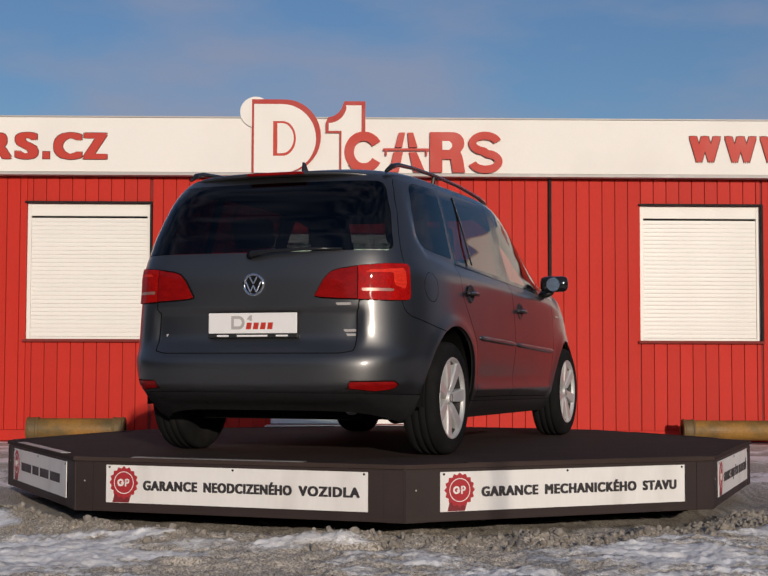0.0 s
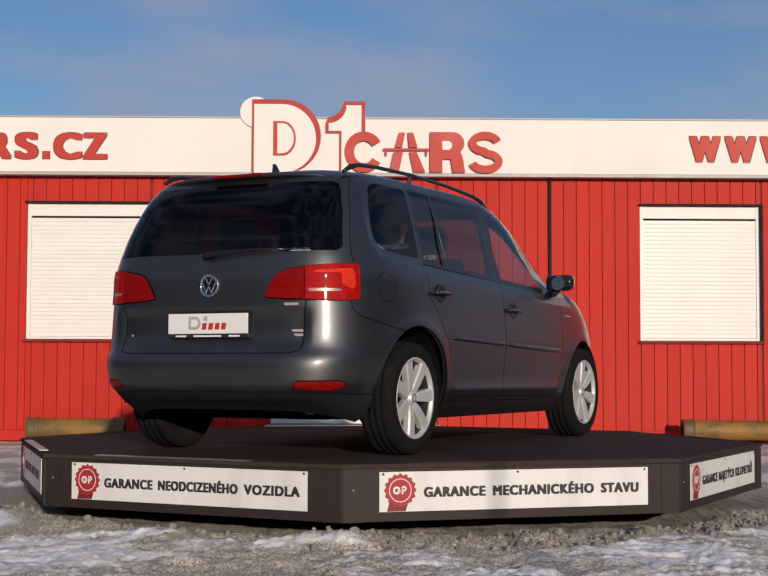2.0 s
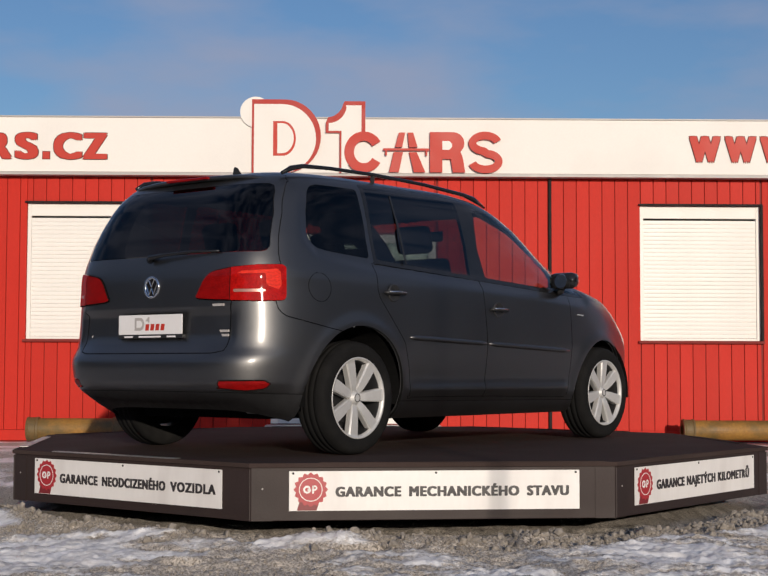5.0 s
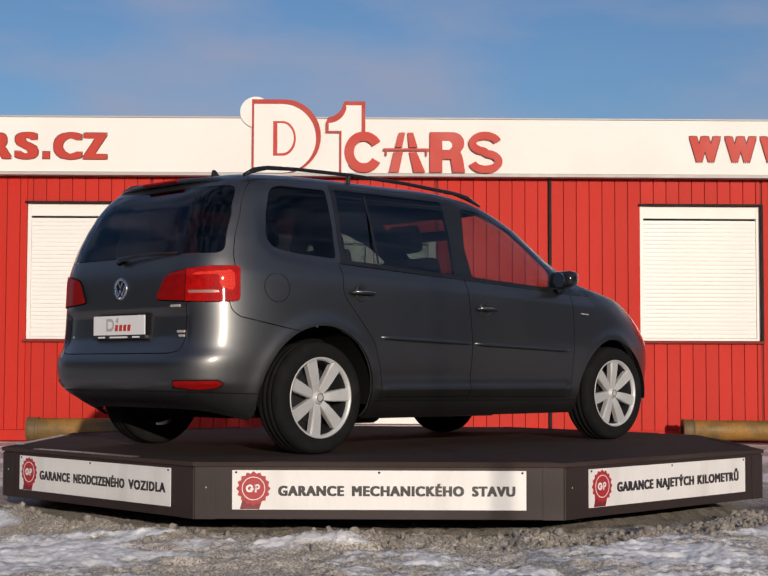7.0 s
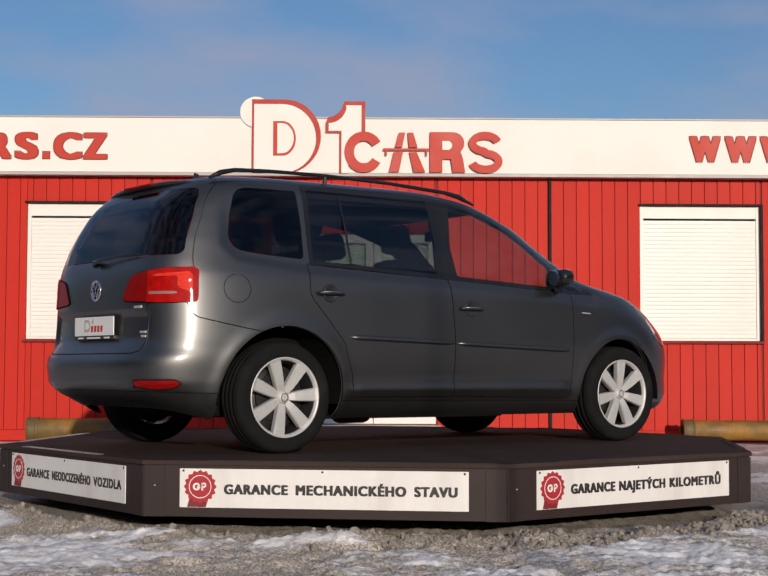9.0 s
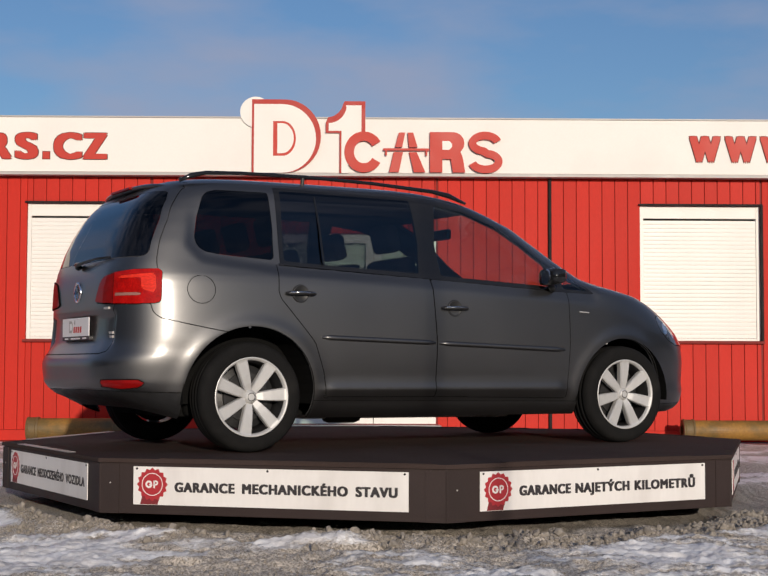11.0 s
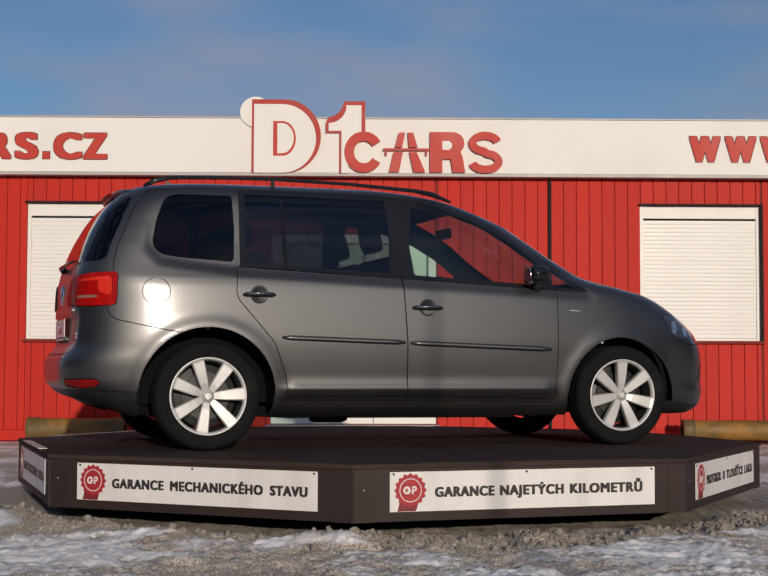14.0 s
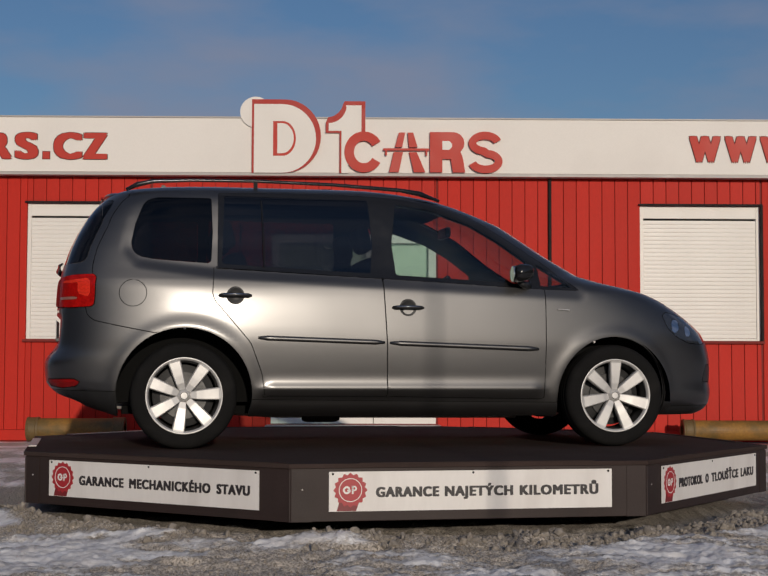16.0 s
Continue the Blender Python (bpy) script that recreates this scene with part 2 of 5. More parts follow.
# ---- ground: one sheet, gravel with snow and ice ----
def ground_material():
    m = bpy.data.materials.new("gravel_and_snow")
    m.use_nodes = True
    nt = m.node_tree
    p = nt.nodes["Principled BSDF"]
    n, link = nt.nodes.new, nt.links.new
    tc = n("ShaderNodeTexCoord")

    def noise_of(scale, detail, stretch=(1, 1, 1), rough=0.55):
        mp, t = n("ShaderNodeMapping"), n("ShaderNodeTexNoise")
        mp.inputs["Scale"].default_value = stretch
        t.inputs["Scale"].default_value, t.inputs["Detail"].default_value, t.inputs["Roughness"].default_value = scale, detail, rough
        link(tc.outputs["Object"], mp.inputs["Vector"])
        link(mp.outputs["Vector"], t.inputs["Vector"])
        return t.outputs["Fac"]

    def ramp(src, a, b, ca, cb):
        r = n("ShaderNodeValToRGB")
        r.color_ramp.elements[0].position, r.color_ramp.elements[1].position = a, b
        r.color_ramp.elements[0].color, r.color_ramp.elements[1].color = (*ca, 1), (*cb, 1)
        link(src, r.inputs["Fac"])
        return r.outputs["Color"]

    grains = noise_of(85, 5, rough=0.7)
    gravel = ramp(grains, 0.36, 0.66, (0.13, 0.113, 0.093), (0.76, 0.67, 0.57))
    snow = ramp(noise_of(9, 6, (0.6, 1.3, 1), 0.65), 0.36, 0.60, (0.62, 0.585, 0.56), (0.98, 0.96, 0.94))
    # where the snow lies, with a ragged fine edge
    lie, rag, a2 = n("ShaderNodeAttribute"), n("ShaderNodeMath"), n("ShaderNodeMath")
    lie.attribute_name = "snow"
    rag.operation = "MULTIPLY_ADD"
    link(noise_of(38, 5, rough=0.65), rag.inputs[0])
    rag.inputs[1].default_value, rag.inputs[2].default_value = 0.9, -0.45
    link(lie.outputs["Fac"], a2.inputs[0])
    link(rag.outputs[0], a2.inputs[1])
    mask = ramp(a2.outputs[0], 0.36, 0.62, (0, 0, 0), (0.95, 0.95, 0.95))
    mx = n("ShaderNodeMixRGB")
    link(mask, mx.inputs["Fac"])
    link(gravel, mx.inputs["Color1"])
    link(snow, mx.inputs["Color2"])
    link(mx.outputs["Color"], p.inputs["Base Color"])
    rr = n("ShaderNodeMapRange")
    rr.inputs["To Min"].default_value, rr.inputs["To Max"].default_value = 0.92, 0.5
    link(mask, rr.inputs["Value"])
    link(rr.outputs["Result"], p.inputs["Roughness"])
    hsum, b = n("ShaderNodeMath"), n("ShaderNodeBump")
    link(grains, hsum.inputs[0])
    link(mask, hsum.inputs[1])
    b.inputs["Strength"].default_value, b.inputs["Distance"].default_value = 0.7, 0.006
    link(hsum.outputs[0], b.inputs["Height"])
    link(b.outputs["Normal"], p.inputs["Normal"])
    return m


def snow_at(x, y):
    """How thick the snow lies, 0 to 1: none on the thrown-up gravel round the turntable, patches further out."""
    r = math.hypot(x, y)
    edge = 2.56 + 0.13 * min(1.0, max(0.0, (x + 0.6) / 1.5)) + 0.10 * noise.noise((x * 1.7, y * 1.2, 9.0))
    clear = min(1.0, max(0.0, (r - edge) / 0.13))
    patch = 0.44 + 0.85 * noise.noise((x * 1.05 + 3.1, y * 2.6, 1.0)) + 0.55 * noise.noise((x * 3.1, y * 7.0, 5.0)) + 0.30 * noise.noise((x * 8.0, y * 16.0, 6.0))
    return clear * min(1.0, max(0.0, patch))


def ground_height(x, y):
    r = math.hypot(x, y)
    lump = noise.noise((x * 2.3, y * 2.3, 4.0))
    ridge = 0.055 * math.exp(-((r - 2.60) / 0.15) ** 2) * (0.45 + 1.3 * lump + 0.5 * noise.noise((x * 7.0, y * 7.0, 8.0)))
    rough = 0.020 * noise.noise((x * 2.2, y * 3.0, 0.0)) + 0.016 * noise.noise((x * 5.3, y * 8.5, 2.0)) + 0.012 * noise.noise((x * 13, y * 17, 7.0)) + 0.010 * noise.noise((x * 31, y * 33, 3.0)) + 0.005 * noise.noise((x * 70, y * 70, 3.0))
    fade = max(0.0, 1 - max(0.0, r - 6) / 6)
    # the yard falls gently away from the turntable towards the camera
    fall = 0.062 * min(max(0.0, r - 2.65), 3.5) * min(1.0, max(0.0, -y))
    crust = 0.022 * min(1.0, 2.5 * snow_at(x, y)) if r < 8 else 0.0
    return (ridge + rough) * fade + crust - 0.018 - fall


def spaced(fine0, fine1, step, far):
    """Grid lines: close together from fine0 to fine1, then ever further apart, but no more than 0.3 m within 12 m."""
    def onward(x, sign):
        out, d = [], step
        while abs(x) < far:
            d = min(d * 1.2, 0.3) if abs(x) < 12 else d * 1.35
            x += sign * d
            out.append(x)
        return out
    return onward(fine0, -1)[::-1] + list(np.arange(fine0, fine1 + 1e-6, step)) + onward(fine1, 1)


def ground():
    xs, ys = spaced(-3.1, 3.1, 0.0095, 900), spaced(-3.8, -2.1, 0.014, 900)
    verts = [(x, y, ground_height(x, y)) for y in ys for x in xs]
    k = len(xs)
    faces = [(j * k + i, j * k + i + 1, (j + 1) * k + i + 1, (j + 1) * k + i) for j in range(len(ys) - 1) for i in range(k - 1)]
    me = bpy.data.meshes.new("ground")
    me.from_pydata(verts, [], faces)
    me.polygons.foreach_set("use_smooth", [True] * len(me.polygons))
    lie = me.attributes.new("snow", "FLOAT", "POINT")
    lie.data.foreach_set("value", [snow_at(v[0], v[1]) for v in verts])
    me.materials.append(ground_material())
    tagged(new("ground", me), "grey gravel yard with trampled patches of snow and ice", "ground", kind="structure")
    # loose stones in the thrown-up ridge
    rnd = random.Random(5)
    ico = bmesh.new()
    bmesh.ops.create_icosphere(ico, subdivisions=1, radius=1)
    base_v = [v.co.copy() for v in ico.verts]
    base_f = [[v.index for v in f.verts] for f in ico.faces]
    ico.free()
    sv, sf = [], []
    for _ in range(15000):
        a = radians(rnd.uniform(212, 328))
        r = rnd.gauss(2.62, 0.12) if rnd.random() < 0.65 else rnd.uniform(2.5, 3.8)
        x, y = r * math.cos(a), r * math.sin(a)
        if r < 2.42 or snow_at(x, y) > 0.35:
            continue
        s = rnd.uniform(0.003, 0.0075) * (rnd.uniform(2, 4.5) if rnd.random() < 0.06 * (r < 2.85) else 1)
        turn = Euler([rnd.uniform(0, 6) for _ in range(3)]).to_matrix()
        sq = Vector((rnd.uniform(0.8, 1.4), rnd.uniform(0.7, 1.1), rnd.uniform(0.5, 0.9)))
        o = len(sv)
        z = ground_height(x, y) + s * 0.3
        sv += [Vector((x, y, z)) + turn @ Vector((c.x * sq.x, c.y * sq.y, c.z * sq.z)) * s * rnd.uniform(0.85, 1.15) for c in base_v]
        sf += [[o + i for i in f] for f in base_f]
    me = bpy.data.meshes.new("gravel")
    me.from_pydata(sv, [], sf)
    me.materials.append(STONE)
    tagged(new("gravel", me), "loose grey-brown gravel stones heaped round the turntable", "gravel", kind="stuff")


ground()

# ---- unseen dark backdrop, added behind and beside the camera to darken reflections ----
def reflection_screen():
    rnd = random.Random(9)
    bm = bmesh.new()
    inner, outer = [], []
    for i in range(181):
        a = radians(150 + 240 * i / 180)
        h = 6.0 + 10.0 * min(1.0, max(0.0, abs(math.degrees(a) - 282) - 28) / 25) + 1.6 * noise.noise((i * 0.21, 1.0, 0.0)) + rnd.uniform(-0.4, 0.4)
        inner.append([bm.verts.new((62 * math.cos(a), 62 * math.sin(a), z)) for z in (-0.2, h * 0.5, h)])
        outer.append([bm.verts.new((66 * math.cos(a), 66 * math.sin(a), z)) for z in (-0.2, h * 0.5, h * 0.9)])
    for p, q in zip(inner, inner[1:]):
        for k in (0, 1):
            bm.faces.new((p[k], q[k], q[k + 1], p[k + 1]))
    for (p, q), (r, t) in zip(zip(inner, inner[1:]), zip(outer, outer[1:])):
        bm.faces.new((p[2], q[2], t[2], r[2]))
        for k in (0, 1):
            bm.faces.new((r[k], r[k + 1], t[k + 1], t[k]))
    dull_dark = mat("backdrop_dark", (0.045, 0.04, 0.035), 0.95, vary=0.35, scale=0.5, bump_scale=4, spec=0.1)
    tagged(mesh("backdrop", bm, dull_dark), "added dark backdrop, out of view, that darkens the reflections", "backdrop", kind="structure")


reflection_screen()

# ---- building: single-storey, red cladding, white fascia ----
WALL = pose(0, 7.4, 0, 0, 0, 0.974)     # the front plane; x along it, y into the building
BX0, BX1, BTOP = -9.0, 9.0, 3.14
WINDOWS = ((-4.225, -2.765, 1.19, 2.80), (3.055, 4.495, 1.19, 2.80))
DOORWAY = (-1.33, 0.62, 0.20, 2.44)
OPENINGS = (*WINDOWS, DOORWAY)


def at_wall(ob):
    ob.matrix_world = WALL @ ob.matrix_basis
    return ob


def wall_slabs():
    """The structural wall behind the cladding, with the openings left free."""
    bm = bmesh.new()
    xs = sorted({BX0, BX1, *(o[0] for o in OPENINGS), *(o[1] for o in OPENINGS)})
    for a, b in zip(xs, xs[1:]):
        hit = [o for o in OPENINGS if o[0] <= a and o[1] >= b]
        if hit:
            box(bm, a, b, 0.03, 0.25, -0.05, hit[0][2])
            box(bm, a, b, 0.03, 0.25, hit[0][3], BTOP)
        else:
            box(bm, a, b, 0.03, 0.25, -0.05, BTOP)
    return bm


def building():
    front = at_wall(tagged(mesh("wall_front", wall_slabs(), RED_DARK), "long wall clad in vertical red boards with dark joints", "wall", kind="structure"))
    bm = bmesh.new()
    box(bm, BX0, BX0 + 0.2, 0.25, 6.0, -0.05, BTOP)
    box(bm, BX1 - 0.2, BX1, 0.25, 6.0, -0.05, BTOP)
    box(bm, BX0, BX1, 6.0, 6.2, -0.05, BTOP)
    at_wall(tagged(mesh("wall_rear", bm, RED), "plain red walls closing the building", "wall", kind="structure"))
    at_wall(tagged(mesh("floor_inside", boxed(BX0 + 0.2, BX1 - 0.2, 0.25, 6.0, 0.1, 0.2), ROOFING), "grey floor inside the building", "floor", kind="structure"))
    at_wall(tagged(mesh("roof", boxed(BX0, BX1, 0.0, 6.2, BTOP, BTOP + 0.12), ROOFING), "flat felt roof behind the fascia", "roof", kind="structure"))
    fascia = at_wall(tagged(mesh("fascia", boxed(BX0, BX1, -0.14, -0.002, 3.155, 3.798, bevel=0.006), WHITE),
                            "white sheet fascia band along the roof edge", "fascia", kind="structure"))
    part("bottom_trim", boxed(BX0, BX1, -0.15, 0.0, 3.118, 3.152), GREY_TRIM, fascia, "grey metal drip edge")
    part("top_trim", boxed(BX0, BX1, -0.148, 0.03, 3.801, 3.818), GREY_TRIM, fascia, "grey metal capping")
    at_wall(tagged(mesh("joint_strip", boxed(1.955, 1.992, -0.028, 0.02, 0.0, 3.12, bevel=0.006), DARK_TRIM),
                   "dark vertical strip over the joint in the cladding", "strip", kind="structure"))
    return front


FRONT = building()


def shutter_window(name, x0, x1, z0, z1):
    w = at_wall(thing(name, "window closed by a white roller shutter", "window", kind="structure"))
    fr = bmesh.new()
    for a in ((x0, x0 + 0.045, z0, z1), (x1 - 0.045, x1, z0, z1), (x0 + 0.045, x1 - 0.045, z0, z0 + 0.03)):
        box(fr, a[0], a[1], 0.045, 0.11, a[2], a[3], bevel=0.004)
    part("window_frame", fr, SHUTTER, w, "white guide rails")
    part("shutter_box", boxed(x0 + 0.002, x1 - 0.002, 0.05, 0.16, z1 - 0.15, z1 - 0.002, bevel=0.006), SHUTTER, w, "white shutter housing")
    part("window_sill", boxed(x0 - 0.03, x1 + 0.03, -0.035, 0.11, z0 - 0.035, z0 - 0.004, bevel=0.004), RED_DARK, w, "dark red metal sill")
    part("drip_edge", boxed(x0 - 0.02, x1 + 0.02, -0.03, 0.03, z1 + 0.002, z1 + 0.02), DARK_TRIM, w, "dark drip edge")
    part("reveal", boxed(x1 - 0.001, x1 + 0.022, -0.03, 0.03, z0, z1), DARK_TRIM, w, "dark edge trim")
    h, z = 0.0485, z0 + 0.032
    slat = None
    while z + h < z1 - 0.15:
        if slat is None:
            b = bmesh.new()
            prof = [(0.066, 0.0), (0.0612, 0.004), (0.060, 0.024), (0.0612, 0.044), (0.066, 0.048), (0.085, 0.0475), (0.085, 0.0)]
            va = [b.verts.new((x0 + 0.046, y, q)) for y, q in prof]
            vb = [b.verts.new((x1 - 0.046, y, q)) for y, q in prof]
            for i in range(len(prof)):
                j = (i + 1) % len(prof)
                b.faces.new((va[i], va[j], vb[j], vb[i]))
            bmesh.ops.recalc_face_normals(b, faces=b.faces[:])
            slat = part("slat", b, SHUTTER, w)
            slat.location.z = z
        else:
            s = new("slat", slat.data)
            s.parent = w
            s.location.z = z
        z += h


for i, o in enumerate(WINDOWS):
    shutter_window("window_%d" % (i + 1), *o)


GLASS_CLEAR = glass("clear_glass", (0.92, 1.0, 0.96), 0.9)
ROOM = mat("room_plaster", (0.45, 0.45, 0.43), 0.9, vary=0.05)


def entrance():
    x0, x1, z0, z1 = DOORWAY
    d = at_wall(thing("door_1", "white-framed glazed double door", "door", kind="structure"))
    mid = -0.12
    for a, b in ((x0, mid - 0.004), (mid + 0.004, x1)):
        fr = bmesh.new()
        for q in ((a, a + 0.09, z0, z1), (b - 0.09, b, z0, z1), (a + 0.09, b - 0.09, z0, z0 + 0.13), (a + 0.09, b - 0.09, z1 - 0.1, z1)):
            box(fr, q[0], q[1], 0.02, 0.09, q[2], q[3], bevel=0.004)
        leaf = part("door_leaf", fr, WHITE, d, "white plastic door frame")
        pane = part("pane", boxed(a + 0.085, b - 0.085, 0.05, 0.062, z0 + 0.125, z1 - 0.095), GLASS_CLEAR, leaf, "clear glass pane")
        pane.visible_shadow = False
        part("blind", boxed(a + 0.09, b - 0.09, 0.13, 0.135, z0 + 0.13, z1 - 0.1), SHUTTER, leaf, "pale blind behind the glass")
    part("threshold", boxed(x0 - 0.05, x1 + 0.05, -0.32, 0.02, 0.0, 0.19, bevel=0.008), GREY_TRIM, d, "grey doorstep")


entrance()


# ---- signs on the fascia: plain coloured shapes ----
def arc(cx, cz, r, a0, a1, k, rz=None):
    return [(cx + r * math.cos(radians(a0 + (a1 - a0) * i / k)), cz + (rz or r) * math.sin(radians(a0 + (a1 - a0) * i / k))) for i in range(k + 1)]


def shape(name, outline, y, depth, material, parent, label=""):
    ob = part(name, plate(outline, depth), material, parent, label)
    ob.location.y = y
    return ob


def half_round(x0, x1, z0, z1, k=20, run=0.0):
    """A slab with a straight back and a round front."""
    r = (z1 - z0) / 2
    cx = x1 - (run or r * 0.98)
    return [(x0, z0)] + arc(cx, (z0 + z1) / 2, x1 - cx, -90, 90, k, r) + [(x0, z1)]


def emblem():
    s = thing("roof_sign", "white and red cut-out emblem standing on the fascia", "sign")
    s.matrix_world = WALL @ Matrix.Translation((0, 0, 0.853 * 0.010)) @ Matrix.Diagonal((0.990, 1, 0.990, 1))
    part("disc", lathe([(0.0, 0.0), (0.185, 0.0), (0.185, 0.02), (0.0, 0.02)], 40), WHITE, s, "white round backing").location = (-1.535, -0.165, 3.90)
    shape("red_edge", half_round(-1.578, -0.757, 3.172, 4.052), -0.175, 0.02, SIGN_EDGE, s, "red outer edge")
    shape("white_face", half_round(-1.553, -0.815, 3.172, 3.995), -0.178, 0.02, WHITE, s, "white rounded face")
    shape("red_inset", half_round(-1.325, -1.055, 3.375, 3.79, run=0.155), -0.181, 0.02, SIGN_RED, s, "red rounded inset")
    shape("white_inset", half_round(-1.275, -1.080, 3.405, 3.765, run=0.14), -0.184, 0.02, WHITE, s, "white inset")
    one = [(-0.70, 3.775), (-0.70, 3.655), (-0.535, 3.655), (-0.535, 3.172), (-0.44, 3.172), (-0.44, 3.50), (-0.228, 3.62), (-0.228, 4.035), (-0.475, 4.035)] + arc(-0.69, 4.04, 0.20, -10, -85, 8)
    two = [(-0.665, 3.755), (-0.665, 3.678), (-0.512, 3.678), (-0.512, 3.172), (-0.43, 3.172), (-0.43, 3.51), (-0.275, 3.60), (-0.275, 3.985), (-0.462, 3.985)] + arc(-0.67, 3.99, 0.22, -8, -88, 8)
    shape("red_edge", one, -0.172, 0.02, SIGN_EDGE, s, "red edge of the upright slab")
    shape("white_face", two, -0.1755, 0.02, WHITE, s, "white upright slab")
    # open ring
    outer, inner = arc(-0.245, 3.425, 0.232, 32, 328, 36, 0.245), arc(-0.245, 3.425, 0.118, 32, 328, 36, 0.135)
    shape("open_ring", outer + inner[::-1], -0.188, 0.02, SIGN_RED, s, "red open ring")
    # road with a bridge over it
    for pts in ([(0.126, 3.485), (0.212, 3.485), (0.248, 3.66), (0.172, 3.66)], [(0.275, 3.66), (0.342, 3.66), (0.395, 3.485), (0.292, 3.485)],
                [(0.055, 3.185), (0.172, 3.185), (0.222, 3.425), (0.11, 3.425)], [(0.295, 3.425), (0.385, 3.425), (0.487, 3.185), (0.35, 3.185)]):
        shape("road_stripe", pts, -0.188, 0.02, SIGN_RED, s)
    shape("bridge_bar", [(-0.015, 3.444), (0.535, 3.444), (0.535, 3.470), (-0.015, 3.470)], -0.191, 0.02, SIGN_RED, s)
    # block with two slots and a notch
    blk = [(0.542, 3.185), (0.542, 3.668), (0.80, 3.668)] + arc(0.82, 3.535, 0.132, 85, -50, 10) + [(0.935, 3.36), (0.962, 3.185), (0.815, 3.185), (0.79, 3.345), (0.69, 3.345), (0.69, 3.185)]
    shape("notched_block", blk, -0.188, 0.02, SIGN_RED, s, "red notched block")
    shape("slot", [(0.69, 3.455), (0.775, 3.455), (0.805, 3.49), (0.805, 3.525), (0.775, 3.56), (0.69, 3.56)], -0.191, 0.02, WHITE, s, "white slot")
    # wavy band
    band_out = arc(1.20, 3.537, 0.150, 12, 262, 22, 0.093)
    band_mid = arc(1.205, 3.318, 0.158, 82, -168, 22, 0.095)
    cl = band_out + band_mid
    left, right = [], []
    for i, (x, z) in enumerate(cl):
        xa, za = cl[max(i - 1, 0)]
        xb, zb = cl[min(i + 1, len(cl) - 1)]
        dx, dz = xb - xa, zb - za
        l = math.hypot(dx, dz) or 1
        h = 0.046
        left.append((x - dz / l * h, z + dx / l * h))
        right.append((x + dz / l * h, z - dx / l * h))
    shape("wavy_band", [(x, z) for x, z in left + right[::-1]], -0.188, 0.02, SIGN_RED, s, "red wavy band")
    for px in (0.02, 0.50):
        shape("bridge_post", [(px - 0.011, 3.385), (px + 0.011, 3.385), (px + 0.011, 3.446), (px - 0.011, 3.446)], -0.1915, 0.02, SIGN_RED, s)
    for glyphs in ((("R", -4.66, -4.385), ("S", -4.345, -4.072), (".", -4.018, -3.938), ("C", -3.892, -3.560), ("Z", -3.548, -3.265)),
                   (("W", 3.618, 3.985), ("W", 4.040, 4.412), ("W", 4.460, 4.832))):
        t = at_wall(thing("fascia_lettering", "red cut-out capital letters with dark side-shade outlines on the white fascia", "lettering"))
        for g, x0, x1 in glyphs:
            z1 = 3.38 if g == "." else 3.632
            # a larger dark red copy behind each letter paints in its shaded sides
            if g == ".":
                ob = part("letter", boxed(x0, x1, 0, 0.006, 3.305, 3.388), SIGN_RED, t)
                edge = part("letter_edge", boxed(x0 - 0.007, x1 + 0.007, 0, 0.005, 3.298, 3.395), SIGN_SHADE, ob, "dark outline put in for the shaded letter sides")
            else:
                ob = part("letter", words(g, x0, x1, 3.302, z1, heavy=0.085, depth=0.006), SIGN_RED, t)
                edge = part("letter_edge", words(g, x0 - 0.009, x1 + 0.009, 3.295, z1 + 0.007, heavy=0.103, depth=0.005), SIGN_SHADE, ob, "dark outline put in for the shaded letter sides")
            ob.location.y, edge.location.y = -0.152, 0.004


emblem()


def lying_pipe(x0, x1, y, z, r):
    p = thing("pipe", "weathered ochre pipe with collared ends lying by the wall", "pipe", group="pipes by the wall")
    at_wall(p)
    part("barrel", lathe([(r * 0.8, x0 + 0.01), (r, x0), (r, x1), (r * 0.8, x1 - 0.01)], 32, "x"), PIPE, p, smooth=False).location = (0, y, z)
    for a, b in ((x0 - 0.015, x0 + 0.12), (x1 - 0.12, x1 + 0.015)):
        part("collar", lathe([(r * 0.6, a), (r * 1.10, a), (r * 1.14, a + 0.02), (r * 1.08, a + 0.03), (r * 1.08, b - 0.03), (r * 1.14, b - 0.02), (r * 1.10, b), (r * 0.6, b)], 32, "x"),
             PIPE_END, p, "dark moulded collar").location = (0, y, z)


lying_pipe(-4.06, -2.98, -0.45, 0.15, 0.125)
lying_pipe(3.45, 4.62, -0.45, 0.15, 0.115)

# ---- lamp pole behind the camera, whose thin shade falls across the turntable ----
pole = thing("pole", "slender grey metal pole standing in the yard", "pole")
part("shaft", lathe([(0.0, -0.05), (0.019, -0.05), (0.016, 6.4), (0.0, 6.4)], 20, "z"), POLE, pole)
pole.location = (0.64 + 14 * 0.208, -2.46 - 14 * 0.978, 0)
# ---- turntable: low eight-sided platform, turning ----
PLAT = 0.37
TURN = -3.6471          # degrees a second
APO, RAD = 2.295, 2.484


